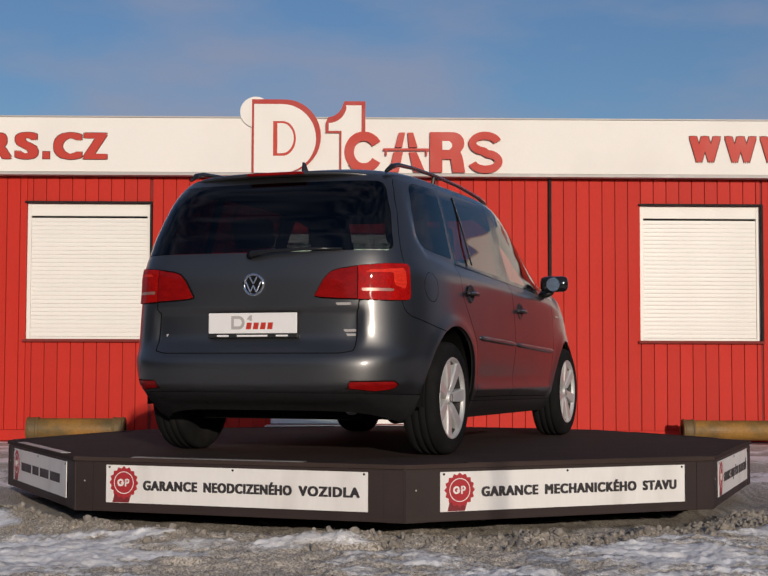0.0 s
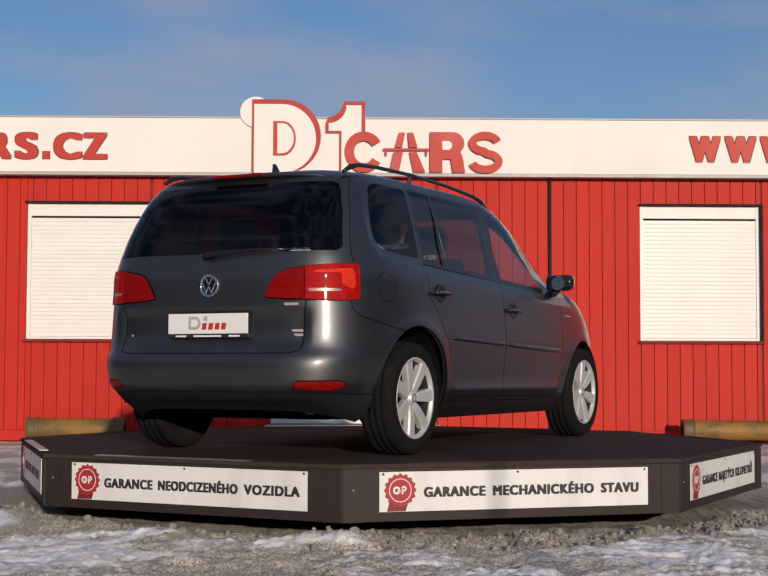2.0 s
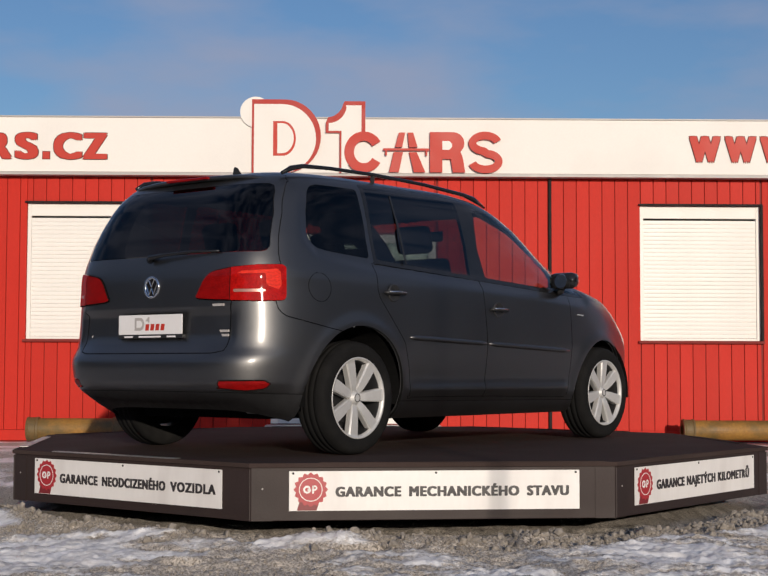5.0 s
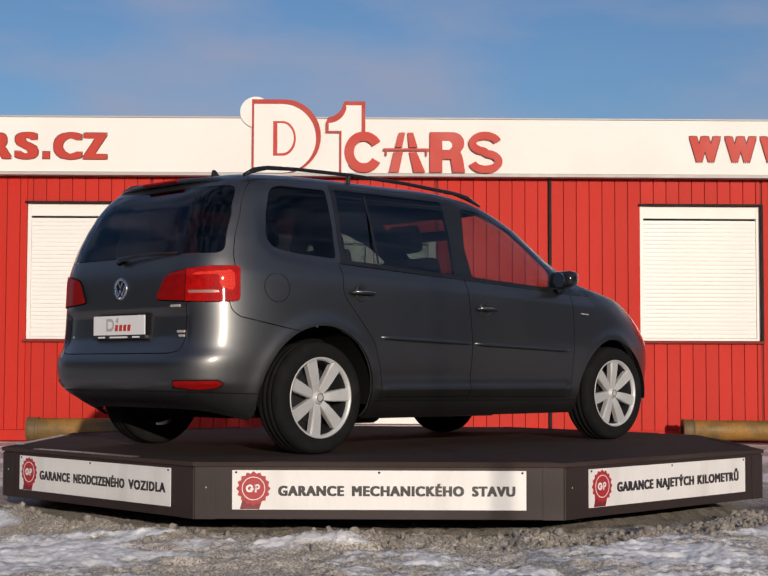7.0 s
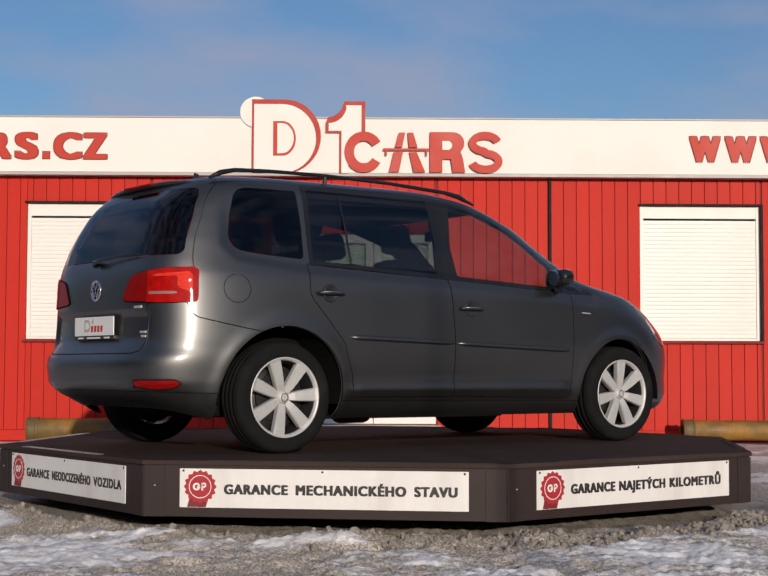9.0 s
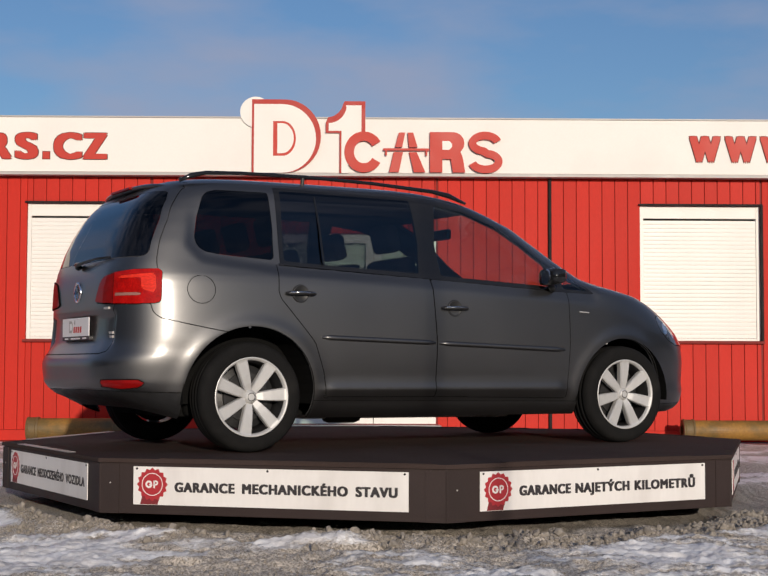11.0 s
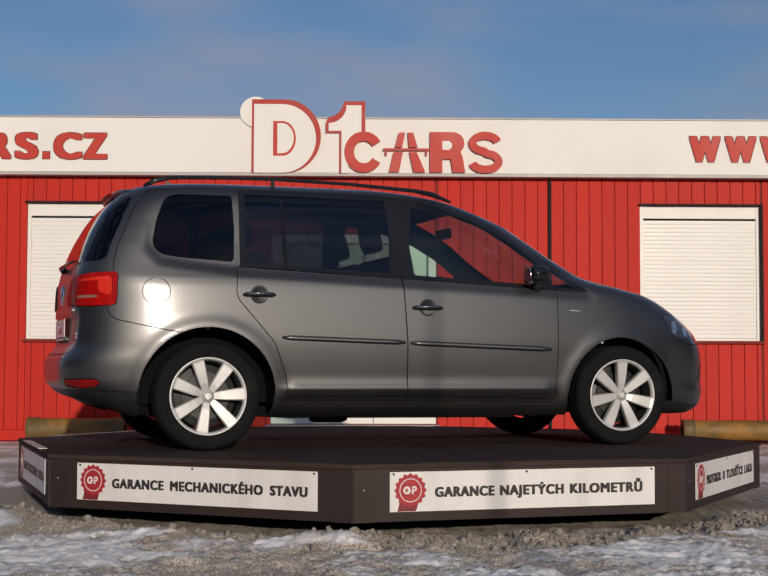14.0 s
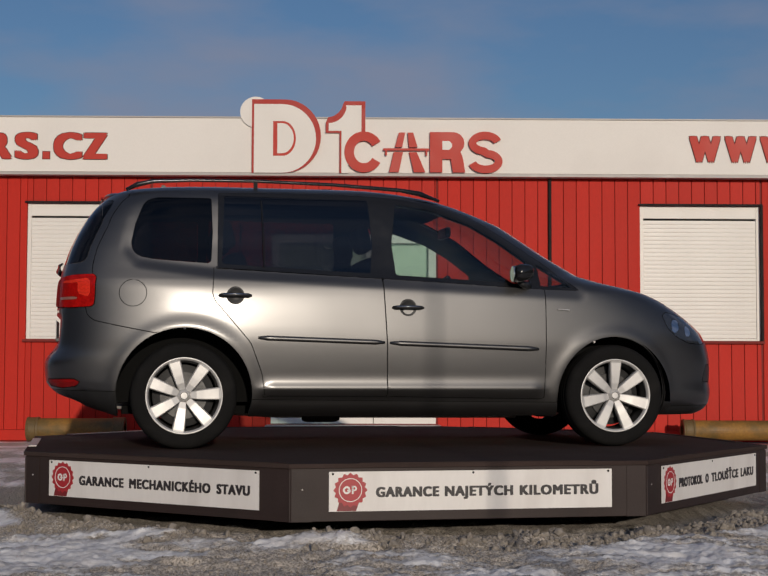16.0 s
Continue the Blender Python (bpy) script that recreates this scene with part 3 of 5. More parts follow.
def turntable():
    t = thing("turntable", "low eight-sided brown display turntable with guarantee signs", "turntable")
    corners = [(RAD * math.cos(radians(-87.55 + 45 * k)), RAD * math.sin(radians(-87.55 + 45 * k))) for k in range(8)]
    bm = bmesh.new()
    top = [bm.verts.new((x * 1.006, y * 1.006, PLAT)) for x, y in corners]
    low = [bm.verts.new((x * 1.006, y * 1.006, PLAT - 0.022)) for x, y in corners]
    bm.faces.new(top)
    bm.faces.new(low[::-1])
    for i in range(8):
        j = (i + 1) % 8
        bm.faces.new((low[i], low[j], top[j], top[i]))
    part("deck", bm, DECK, t, "worn dark brown plywood deck")
    part("underframe", lathe([(0.0, 0.03), (1.9, 0.03), (1.9, 0.2), (0.0, 0.2)], 24, "z"), DARK_TRIM, t, "dark steel underframe")
    wide = RAD * math.sin(radians(22.5))
    titles = {-1: "GARANCE NEODCIZENÉHO VOZIDLA", 0: "GARANCE MECHANICKÉHO STAVU", 1: "GARANCE NAJETÝCH KILOMETRŮ", 2: "PROTOKOL O TLOUŠŤCE LAKU"}
    spans = {-1: ((-0.530, -0.205), (-0.170, 0.338), (0.374, 0.713)), 0: ((-0.519, -0.180), (-0.140, 0.436), (0.476, 0.699)),
             1: ((-0.513, -0.181), (-0.152, 0.214), (0.249, 0.680)), 2: ((-0.515, -0.16), (-0.115, -0.065), (-0.02, 0.43), (0.475, 0.70))}
    for k in range(-3, 5):
        side = pose(0, 0, 0, 0, 0, 25.0 + 45 * k) @ pose(0, -APO, 0)
        ob = part("skirt_panel", boxed(-wide + 0.001, wide - 0.001, 0.0, 0.03, 0.078, PLAT - 0.023, bevel=0.003), SKIRT, t, "brown skirt board")
        ob.matrix_basis = side
        post = part("corner_cover", boxed(-wide - 0.006, -wide + 0.11, -0.004, 0.0, 0.078, PLAT - 0.03), SKIRT, t)
        post.matrix_basis = side
        post = part("corner_cover", boxed(wide - 0.11, wide + 0.006, -0.004, 0.0, 0.078, PLAT - 0.03), SKIRT, t)
        post.matrix_basis = side
        lip = part("edge_strip", boxed(-wide + 0.35, wide - 0.05 - 0.25 * (k % 3), -0.012, 0.04, PLAT + 0.0005, PLAT + 0.004), STEEL if k in (-2, -1) else DECK, t, "thin metal edge strip")
        lip.matrix_basis = side
        if not -2 <= k <= 2:
            continue
        s = part("sign", boxed(-0.755, 0.755, -0.008, -0.004, 0.128, 0.329), SIGN_WHITE, t, "white sign board with a red rosette")
        s.matrix_basis = side
        face = -0.0095
        # rosette with a ribbon and a scalloped edge
        cx, cz = -0.645, 0.236
        edge = [(cx + (0.082 + 0.006 * math.cos(i * TAU / 4)) * math.cos(i * TAU / 64), cz + (0.082 + 0.006 * math.cos(i * TAU / 4)) * math.sin(i * TAU / 64)) for i in range(64)]
        o = part("ribbon", plate([(cx - 0.07, 0.130), (cx + 0.03, 0.130), (cx + 0.06, 0.22), (cx - 0.045, 0.22)], 0.001), ROSETTE_DARK, s, "dark red ribbon")
        o.location.y = face
        o = part("rosette", plate(edge, 0.0015), ROSETTE, s, "red scalloped rosette")
        o.location.y = face - 0.0015
        o = part("rosette_ring", ring_plate(arc(cx, cz, 0.060, 0, 354, 59), arc(cx, cz, 0.056, 0, 354, 59), 0.001), SIGN_WHITE, s, "thin white ring")
        o.location.y = face - 0.0028
        mark = ring_plate(arc(cx - 0.019, cz, 0.020, 40, 335, 30), arc(cx - 0.019, cz, 0.010, 40, 335, 30), 0.001)
        box(mark, cx - 0.017, cx + 0.001, 0, 0.001, cz - 0.006, cz + 0.002)
        box(mark, cx + 0.007, cx + 0.016, 0, 0.001, cz - 0.020, cz + 0.020)
        add_bm(mark, ring_plate(arc(cx + 0.020, cz + 0.008, 0.0135, -180, 174, 30), arc(cx + 0.020, cz + 0.008, 0.0055, -180, 174, 30), 0.001))
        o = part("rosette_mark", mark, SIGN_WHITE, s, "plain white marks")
        o.location.y = face - 0.0028
        if k in titles:
            texts = [("word", words(w, a, b, 0.198, 0.253, heavy=0.085, depth=0.001), "black capital lettering") for w, (a, b) in zip(titles[k].split(), spans[k])]
        else:
            texts = [("lettering_bar", boxed(a, c, 0, 0.001, 0.2, 0.252), "dark bar of faint lettering") for a, c in ((-0.5, -0.2), (-0.16, 0.02), (0.06, 0.3), (0.34, 0.6))]
        for name, b, label in texts:
            part(name, b, INK, s, label).location.y = face
        for x in (-0.735, 0.0, 0.735):
            sc = part("screw", lathe([(0.0, 0.0), (0.006, 0.0), (0.006, 0.003), (0.0, 0.003)], 10), DARK_TRIM, s)
            sc.location = (x, face - 0.001, 0.318)
        sc = part("screw", lathe([(0.0, -0.002), (0.0045, 0.0), (0.0045, 0.003)], 10), GREY_TRIM, t, "pale screw head")
        sc.matrix_basis = side @ pose(-wide + 0.06, -0.006, 0.24)
    return t


TABLE = turntable()
# ---- car ----
PAINT = mat("dark_grey_metallic_paint", (0.120, 0.118, 0.118), 0.47, metal=1.0, vary=0.05, scale=1.5, bump_scale=900, coat=0.7, rough_vary=0.03, coat_rough=0.20)
# black for the turned-in panel rims: the shade of the gaps, put in as colour
SEAM = mat("panel_gap_shade", (0.006, 0.006, 0.006), 0.9, spec=0.1)
BLACK = mat("black_plastic", (0.018, 0.018, 0.019), 0.45, vary=0.15, scale=20)
GLOSS_BLACK = mat("gloss_black", (0.012, 0.012, 0.013), 0.15, vary=0.05)
RUBBER = mat("tyre_rubber", (0.009, 0.0088, 0.0088), 0.9, spec=0.15, vary=0.2, scale=12, bump=0.0006, bump_scale=200, stain=(0.03, 0.028, 0.026), stain_scale=6, stain_amount=0.35)
ALLOY = mat("silver_alloy", (0.60, 0.59, 0.575), 0.46, metal=0.38, vary=0.05, coat=0.15)
CHROME = mat("chrome", (0.75, 0.75, 0.76), 0.12, metal=1.0, vary=0.03)
LAMP_RED = mat("lamp_red", (0.22, 0.003, 0.003), 0.55, vary=0.35, scale=14, bump=0.002, bump_scale=90, spec=0.06, coat=0.3, coat_rough=0.05, stretch=(1, 1, 3))
LAMP_BRIGHT = mat("lamp_red_bright", (0.36, 0.004, 0.003), 0.55, vary=0.4, scale=20, bump=0.002, bump_scale=90, spec=0.06, coat=0.3, coat_rough=0.05)
LAMP_ORANGE = mat("lamp_orange_red", (0.66, 0.030, 0.015), 0.55, vary=0.3, scale=30, spec=0.06, coat=0.3, coat_rough=0.05, stretch=(1, 1, 4))
LAMP_CLEAR = mat("lamp_clear", (0.42, 0.20, 0.16), 0.35, metal=0.3, coat=0.6)
HOUSING = mat("wheel_housing_black", (0.006, 0.006, 0.006), 0.95, vary=0.2, spec=0.1)
LAMP_DARK = mat("headlamp_dark", (0.045, 0.05, 0.06), 0.2, metal=0.4, coat=1.0)
CABIN = mat("cabin_trim", (0.03, 0.03, 0.032), 0.8, vary=0.1)
SEAT = mat("seat_fabric", (0.055, 0.055, 0.06), 0.9, vary=0.15, scale=20, bump=0.001, bump_scale=300)
PLATE = mat("plate_white", (0.78, 0.76, 0.75), 0.35, vary=0.02)
TINT = glass("privacy_glass", (0.95, 0.94, 1.0), 0.15, 0.0)
TINT_REAR = glass("dark_rear_glass", (0.9, 0.9, 1.0), 0.07, 0.0, 0.04)
GLASS_CAR = glass("green_tinted_glass", (0.86, 1.0, 0.95), 0.78)

# heights with the rear end, the front end, the half width and the roundness of both ends
SLICES = ((0.190, -1.93, 2.080, 0.7620, 6.0, 4.4), (0.215, -2.02, 2.140, 0.7950, 6.0, 4.4), (0.260, -2.085, 2.175, 0.8260, 6.0, 4.4), (0.330, -2.135, 2.185, 0.8500, 6.0, 4.4),
          (0.400, -2.162, 2.180, 0.8660, 6.0, 4.2), (0.500, -2.172, 2.180, 0.8830, 6.0, 4.2), (0.550, -2.160, 2.178, 0.8900, 6.0, 4.2), (0.575, -2.128, 2.172, 0.8930, 6.0, 4.2),
          (0.640, -2.108, 2.152, 0.8990, 6.0, 4.3), (0.720, -2.102, 2.105, 0.8965, 6.0, 4.4), (0.800, -2.100, 2.005, 0.8920, 6.0, 4.6), (0.860, -2.098, 1.915, 0.8880, 6.0, 4.8),
          (0.920, -2.096, 1.812, 0.8830, 6.0, 5.0), (0.970, -2.092, 1.695, 0.8770, 6.2, 5.2), (1.010, -2.086, 1.530, 0.8680, 6.4, 5.2), (1.040, -2.080, 1.385, 0.857, 6.6, 5.0),
          (1.080, -2.070, 1.250, 0.843, 6.8, 4.6), (1.200, -2.030, 1.040, 0.810, 7.0, 4.4), (1.300, -1.985, 0.890, 0.782, 7.0, 4.2), (1.400, -1.928, 0.735, 0.752, 7.0, 4.0),
          (1.480, -1.868, 0.580, 0.724, 7.0, 3.9), (1.530, -1.822, 0.455, 0.700, 7.0, 3.8), (1.565, -1.785, 0.340, 0.666, 7.0, 3.6), (1.592, -1.72, 0.160, 0.607, 7.0, 3.4),
          (1.612, -1.62, 0.00, 0.500, 6.0, 3.2), (1.626, -1.45, -0.22, 0.350, 5.0, 3.0), (1.633, -1.20, -0.50, 0.170, 4.0, 3.0), (1.635, -0.90, -0.75, 0.03, 3.0, 3.0))
XM = -0.35
# outline of all the side glass together
DAYLIGHT = ((-1.652, 1.20), (-1.60, 1.14), (-1.44, 1.12), (-1.145, 1.085), (1.10, 0.975), (0.735, 1.275), (0.45, 1.44), (0.19, 1.53), (-0.366, 1.56), (-1.50, 1.525), (-1.58, 1.49), (-1.63, 1.36))
AXLE_R, AXLE_F = -1.339, 1.339
HUB = 0.318


def body_shell():
    """The whole skin as a closed grid: rings of rounded-rectangle outlines, one above the other."""
    src = np.array(SLICES)
    keys = np.concatenate([[0], np.cumsum(np.hypot(np.hypot(np.diff(src[:, 0]), np.diff(src[:, 3])), 0.5 * np.hypot(np.diff(src[:, 1]), np.diff(src[:, 2]))))])
    total = keys[-1]
    # rings lie closer where the skin has its creases
    even = np.linspace(0, total, 2000)
    height = np.interp(even, keys, src[:, 0])
    dense = 1 + 1.8 * np.exp(-((height - 0.37) / 0.05) ** 2) + 1.0 * np.exp(-((height - 1.06) / 0.08) ** 2)
    grow = np.concatenate([[0], np.cumsum((dense[1:] + dense[:-1]) / 2)])
    s = np.interp(np.linspace(0, grow[-1], 136), grow, even)
    # smooth the table a little so that the skin has no hard rings
    cols = []
    for c in range(6):
        fine = np.interp(np.linspace(0, total, 960), keys, src[:, c])
        k = np.hanning(29)
        pad = np.concatenate([2 * fine[0] - fine[14:0:-1], fine, 2 * fine[-1] - fine[-2:-16:-1]])
        fine = np.convolve(pad, k / k.sum(), "valid")
        cols.append(np.interp(s, np.linspace(0, total, 960), fine))
    z, xr, xf, w, nr, nf = cols
    half = 220
    bm = bmesh.new()
    rings = []
    for i in range(len(s)):
        th = np.linspace(0, math.pi, 1200)
        c, sn = np.cos(th), np.sin(th)
        e = np.where(c < 0, nf[i], nr[i])
        a = np.where(c < 0, xf[i] - XM, XM - xr[i])
        x = XM - np.sign(c) * a * np.abs(c) ** (2 / e)
        y = max(w[i], 0.01) * np.abs(sn) ** (2 / e)
        d = np.concatenate([[0], np.cumsum(np.hypot(np.diff(x), np.diff(y)))])
        q = np.linspace(0, d[-1], half + 1)
        x, y = np.interp(q, d, x), np.interp(q, d, y)
        y[0] = y[-1] = 0
        for ax, ra in ((AXLE_R, 0.402), (AXLE_F, 0.366)):
            d2 = np.hypot(x - ax, z[i] - HUB) - ra
            y = y + 0.012 * np.exp(-((d2 - 0.012) / 0.045) ** 2) * (y > 0.6)
        if 0.3 < z[i] < 0.5:
            # the doors flare out to a crease along their foot and fall back below it
            flare = 0.022 * np.clip((0.44 - z[i]) / 0.075, 0, 1) ** 2 * np.clip((z[i] - 0.285) / 0.075, 0, 1)
            y = y + flare * np.clip((x + 0.93) / 0.10, 0, 1) * np.clip((0.92 - x) / 0.10, 0, 1) * (y > 0.6)
        if 0.85 < z[i] < 1.56:
            # the shoulder: the skin falls in towards the glass all round the windows
            near = np.clip(1 - np.maximum(inside_distance(np.stack([x, np.full_like(x, z[i])], -1), DAYLIGHT), 0) / 0.075, 0, 1)
            y = y - 0.017 * near * near * (3 - 2 * near) * np.clip((1.50 - z[i]) / 0.28, 0, 1) * (y > 0.55)
        if 0.58 < z[i] < 0.80:
            deep = np.clip((0.797 - z[i]) / 0.012, 0, 1) * np.clip((z[i] - 0.585) / 0.05, 0, 1)
            x = x + 0.022 * deep * np.clip((0.62 - y) / 0.03, 0, 1) * (x < -1.8)
        bend = -0.026 * np.clip((x + 0.45) / 0.8, 0, 1.2) ** 2 * np.clip((z[i] - 1.40) / 0.2, 0, 1) - 0.02 * np.clip((-1.1 - x) / 0.7, 0, 1) ** 2 * np.clip((z[i] - 1.45) / 0.15, 0, 1)
        ring = [bm.verts.new((x[k], -y[k], z[i] + bend[k])) for k in range(half + 1)]
        ring += [bm.verts.new((x[k], y[k], z[i] + bend[k])) for k in range(half - 1, 0, -1)]
        for v in ring:
            # the tail sweeps up below the bumper
            v.co.z += 0.085 * min(1, max(0, (-1.72 - v.co.x) / 0.28)) * min(1, max(0, (0.40 - v.co.z) / 0.2))
        rings.append(ring)
    m = len(rings[0])
    for p, q in zip(rings, rings[1:]):
        for k in range(m):
            j = (k + 1) % m
            bm.faces.new((p[k], p[j], q[j], q[k]))
    bm.faces.new(rings[-1])
    return bm


def inside_distance(pts, poly):
    """Signed distance of 2D points to a polygon, negative inside."""
    p, v = np.asarray(pts, float), np.asarray(poly, float)
    d = np.full(len(p), 1e9)
    odd = np.zeros(len(p), bool)
    for a, b in zip(v, np.roll(v, -1, 0)):
        e, w = b - a, p - a
        t = np.clip((w @ e) / (e @ e), 0, 1)
        d = np.minimum(d, np.hypot(*(w - t[:, None] * e).T))
        up = (a[1] > p[:, 1]) != (b[1] > p[:, 1])
        with np.errstate(divide="ignore", invalid="ignore"):
            xc = a[0] + (p[:, 1] - a[1]) * (b[0] - a[0]) / (b[1] - a[1] if b[1] != a[1] else 1e-12)
        odd ^= up & (p[:, 0] < xc)
    return np.where(odd, -d, d)


def cut(bm, tag, field, only, label):
    """Splits the skin along field = 0 and labels what lies inside. Takes faces of the labels in only."""
    bm.verts.ensure_lookup_table()
    bm.verts.index_update()
    co = np.array([v.co[:] for v in bm.verts])
    f = field(co)
    f = np.where(np.abs(f) < 4e-4, -4e-4, f)
    faces = [q for q in bm.faces if q[tag] in only]
    edges = {e for q in faces for e in q.edges}
    fresh = []
    for e in list(edges):
        a, b = e.verts
        fa, fb = f[a.index], f[b.index]
        if (fa < 0) != (fb < 0) and abs(fa) < 0.3 and abs(fb) < 0.3:
            fresh.append((e, a, fa / (fa - fb)))
    new_verts = []
    for e, a, t in fresh:
        _, v = bmesh.utils.edge_split(e, a, t)
        new_verts.append(v)
    bmesh.ops.connect_verts(bm, verts=new_verts)
    live = [q for q in bm.faces if q[tag] in only]
    if live:
        g = field(np.array([q.calc_center_median()[:] for q in live]))
        for q, val in zip(live, g):
            if val < 0:
                q[tag] = label
    bm.normal_update()


def side_field(poly, low=-9, high=9):
    def f(co):
        d = inside_distance(co[:, (0, 2)], poly)
        return np.where(np.abs(co[:, 1]) > 0.40, d, 1.0)
    return f


def rear_field(poly, xmax=-1.5):
    def f(co):
        d = inside_distance(np.stack([np.abs(co[:, 1]), co[:, 2]], -1), poly)
        return np.where(co[:, 0] < xmax, d, 1.0)
    return f


def front_field(poly, xmin):
    def f(co):
        d = inside_distance(np.stack([np.abs(co[:, 1]), co[:, 2]], -1), poly)
        return np.where(co[:, 0] > xmin, d, 1.0)
    return f


def arch_field(x, r):
    def f(co):
        d = np.hypot(co[:, 0] - x, (co[:, 2] - HUB) * np.where(co[:, 2] > HUB, 1.0, 0.85)) - r
        return np.where(np.abs(co[:, 1]) > 0.40, d, 1.0)
    return f


def circle_field(x, z, r):
    def f(co):
        d = np.hypot(co[:, 0] - x, co[:, 2] - z) - r
        return np.where(co[:, 1] < -0.4, d, 1.0)
    return f


def lamp_field(poly, xmax=-1.5):
    """Round the rear corner: the outline runs in |y| on, past the corner, in x."""
    def f(co):
        u = np.abs(co[:, 1]) + np.clip(co[:, 0] + 2.10, 0, 2) * 0.8
        d = inside_distance(np.stack([u, co[:, 2]], -1), poly)
        return np.where(co[:, 0] < xmax, d, 1.0)
    return f


BODY, HOLE, SURROUND, QUARTER, REARGLASS, FRONTGLASS, VENT, DOOR_R, DOOR_F, FLAP, BUMPER, TAILGATE, BACKLIGHT, LAMP, SCREEN, HEADLAMP, SILL, REFLECT, VALANCE, LAMP_IN, STRIP, GLOW, BEAM, LIP, INTAKE = range(25)


SKIN = {}


def remember(bm):
    """Keeps the uncut skin's normals, so that cut panels shade as one smooth body."""
    bm.normal_update()
    tree = kdtree.KDTree(len(bm.verts))
    for i, v in enumerate(bm.verts):
        tree.insert(v.co, i)
    tree.balance()
    SKIN["tree"], SKIN["normals"] = tree, [v.normal.copy() for v in bm.verts]


def skin_normal(co):
    n = Vector()
    for _, i, d in SKIN["tree"].find_n(co, 4):
        n += SKIN["normals"][i] / (d + 0.002)
    return n.normalized()


def split_part(bm, tag, labels, right=None, rim=0.012, gap=0.0035, lift=0.0):
    """A mesh of the faces with those labels, its open edges drawn in a little and turned inwards."""
    out = bm.copy()
    lay = out.faces.layers.int["part"]
    drop = [q for q in out.faces if q[lay] not in labels or (right is not None and (q.calc_center_median().y < 0) != right)]
    bmesh.ops.delete(out, geom=drop, context="FACES")
    bmesh.ops.dissolve_degenerate(out, dist=0.0006, edges=out.edges[:])
    edge = [e for e in out.edges if e.is_boundary]
    verts = {v for e in edge for v in e.verts}
    moves = {}
    for v in verts:
        n = skin_normal(v.co)
        ends = [e.other_vert(v).co - v.co for e in v.link_edges if e.is_boundary]
        along = (ends[0].normalized() - ends[1].normalized()) if len(ends) == 2 else ends[0]
        inner = n.cross(along).normalized()
        c = Vector()
        for q in v.link_faces:
            c += q.calc_center_median() - v.co
        moves[v] = inner * gap * (1 if c.dot(inner) > 0 else -1)
    for v, d in moves.items():
        v.co += d
    if lift:
        for v in out.verts:
            v.co += skin_normal(v.co) * lift
    if rim:
        r = bmesh.ops.extrude_edge_only(out, edges=edge)
        for v in r["geom"]:
            if isinstance(v, bmesh.types.BMVert):
                v.co -= skin_normal(v.co) * rim
            elif isinstance(v, bmesh.types.BMFace):
                v.material_index = 1
    return out


def panel(name, bm, material, parent, label=""):
    """A piece of the skin, shaded with the skin's own normals."""
    ob = part(name, bm, (material, SEAM), parent, label, True)
    ob.data.normals_split_custom_set_from_vertices([skin_normal(v.co) for v in ob.data.vertices])
    return ob


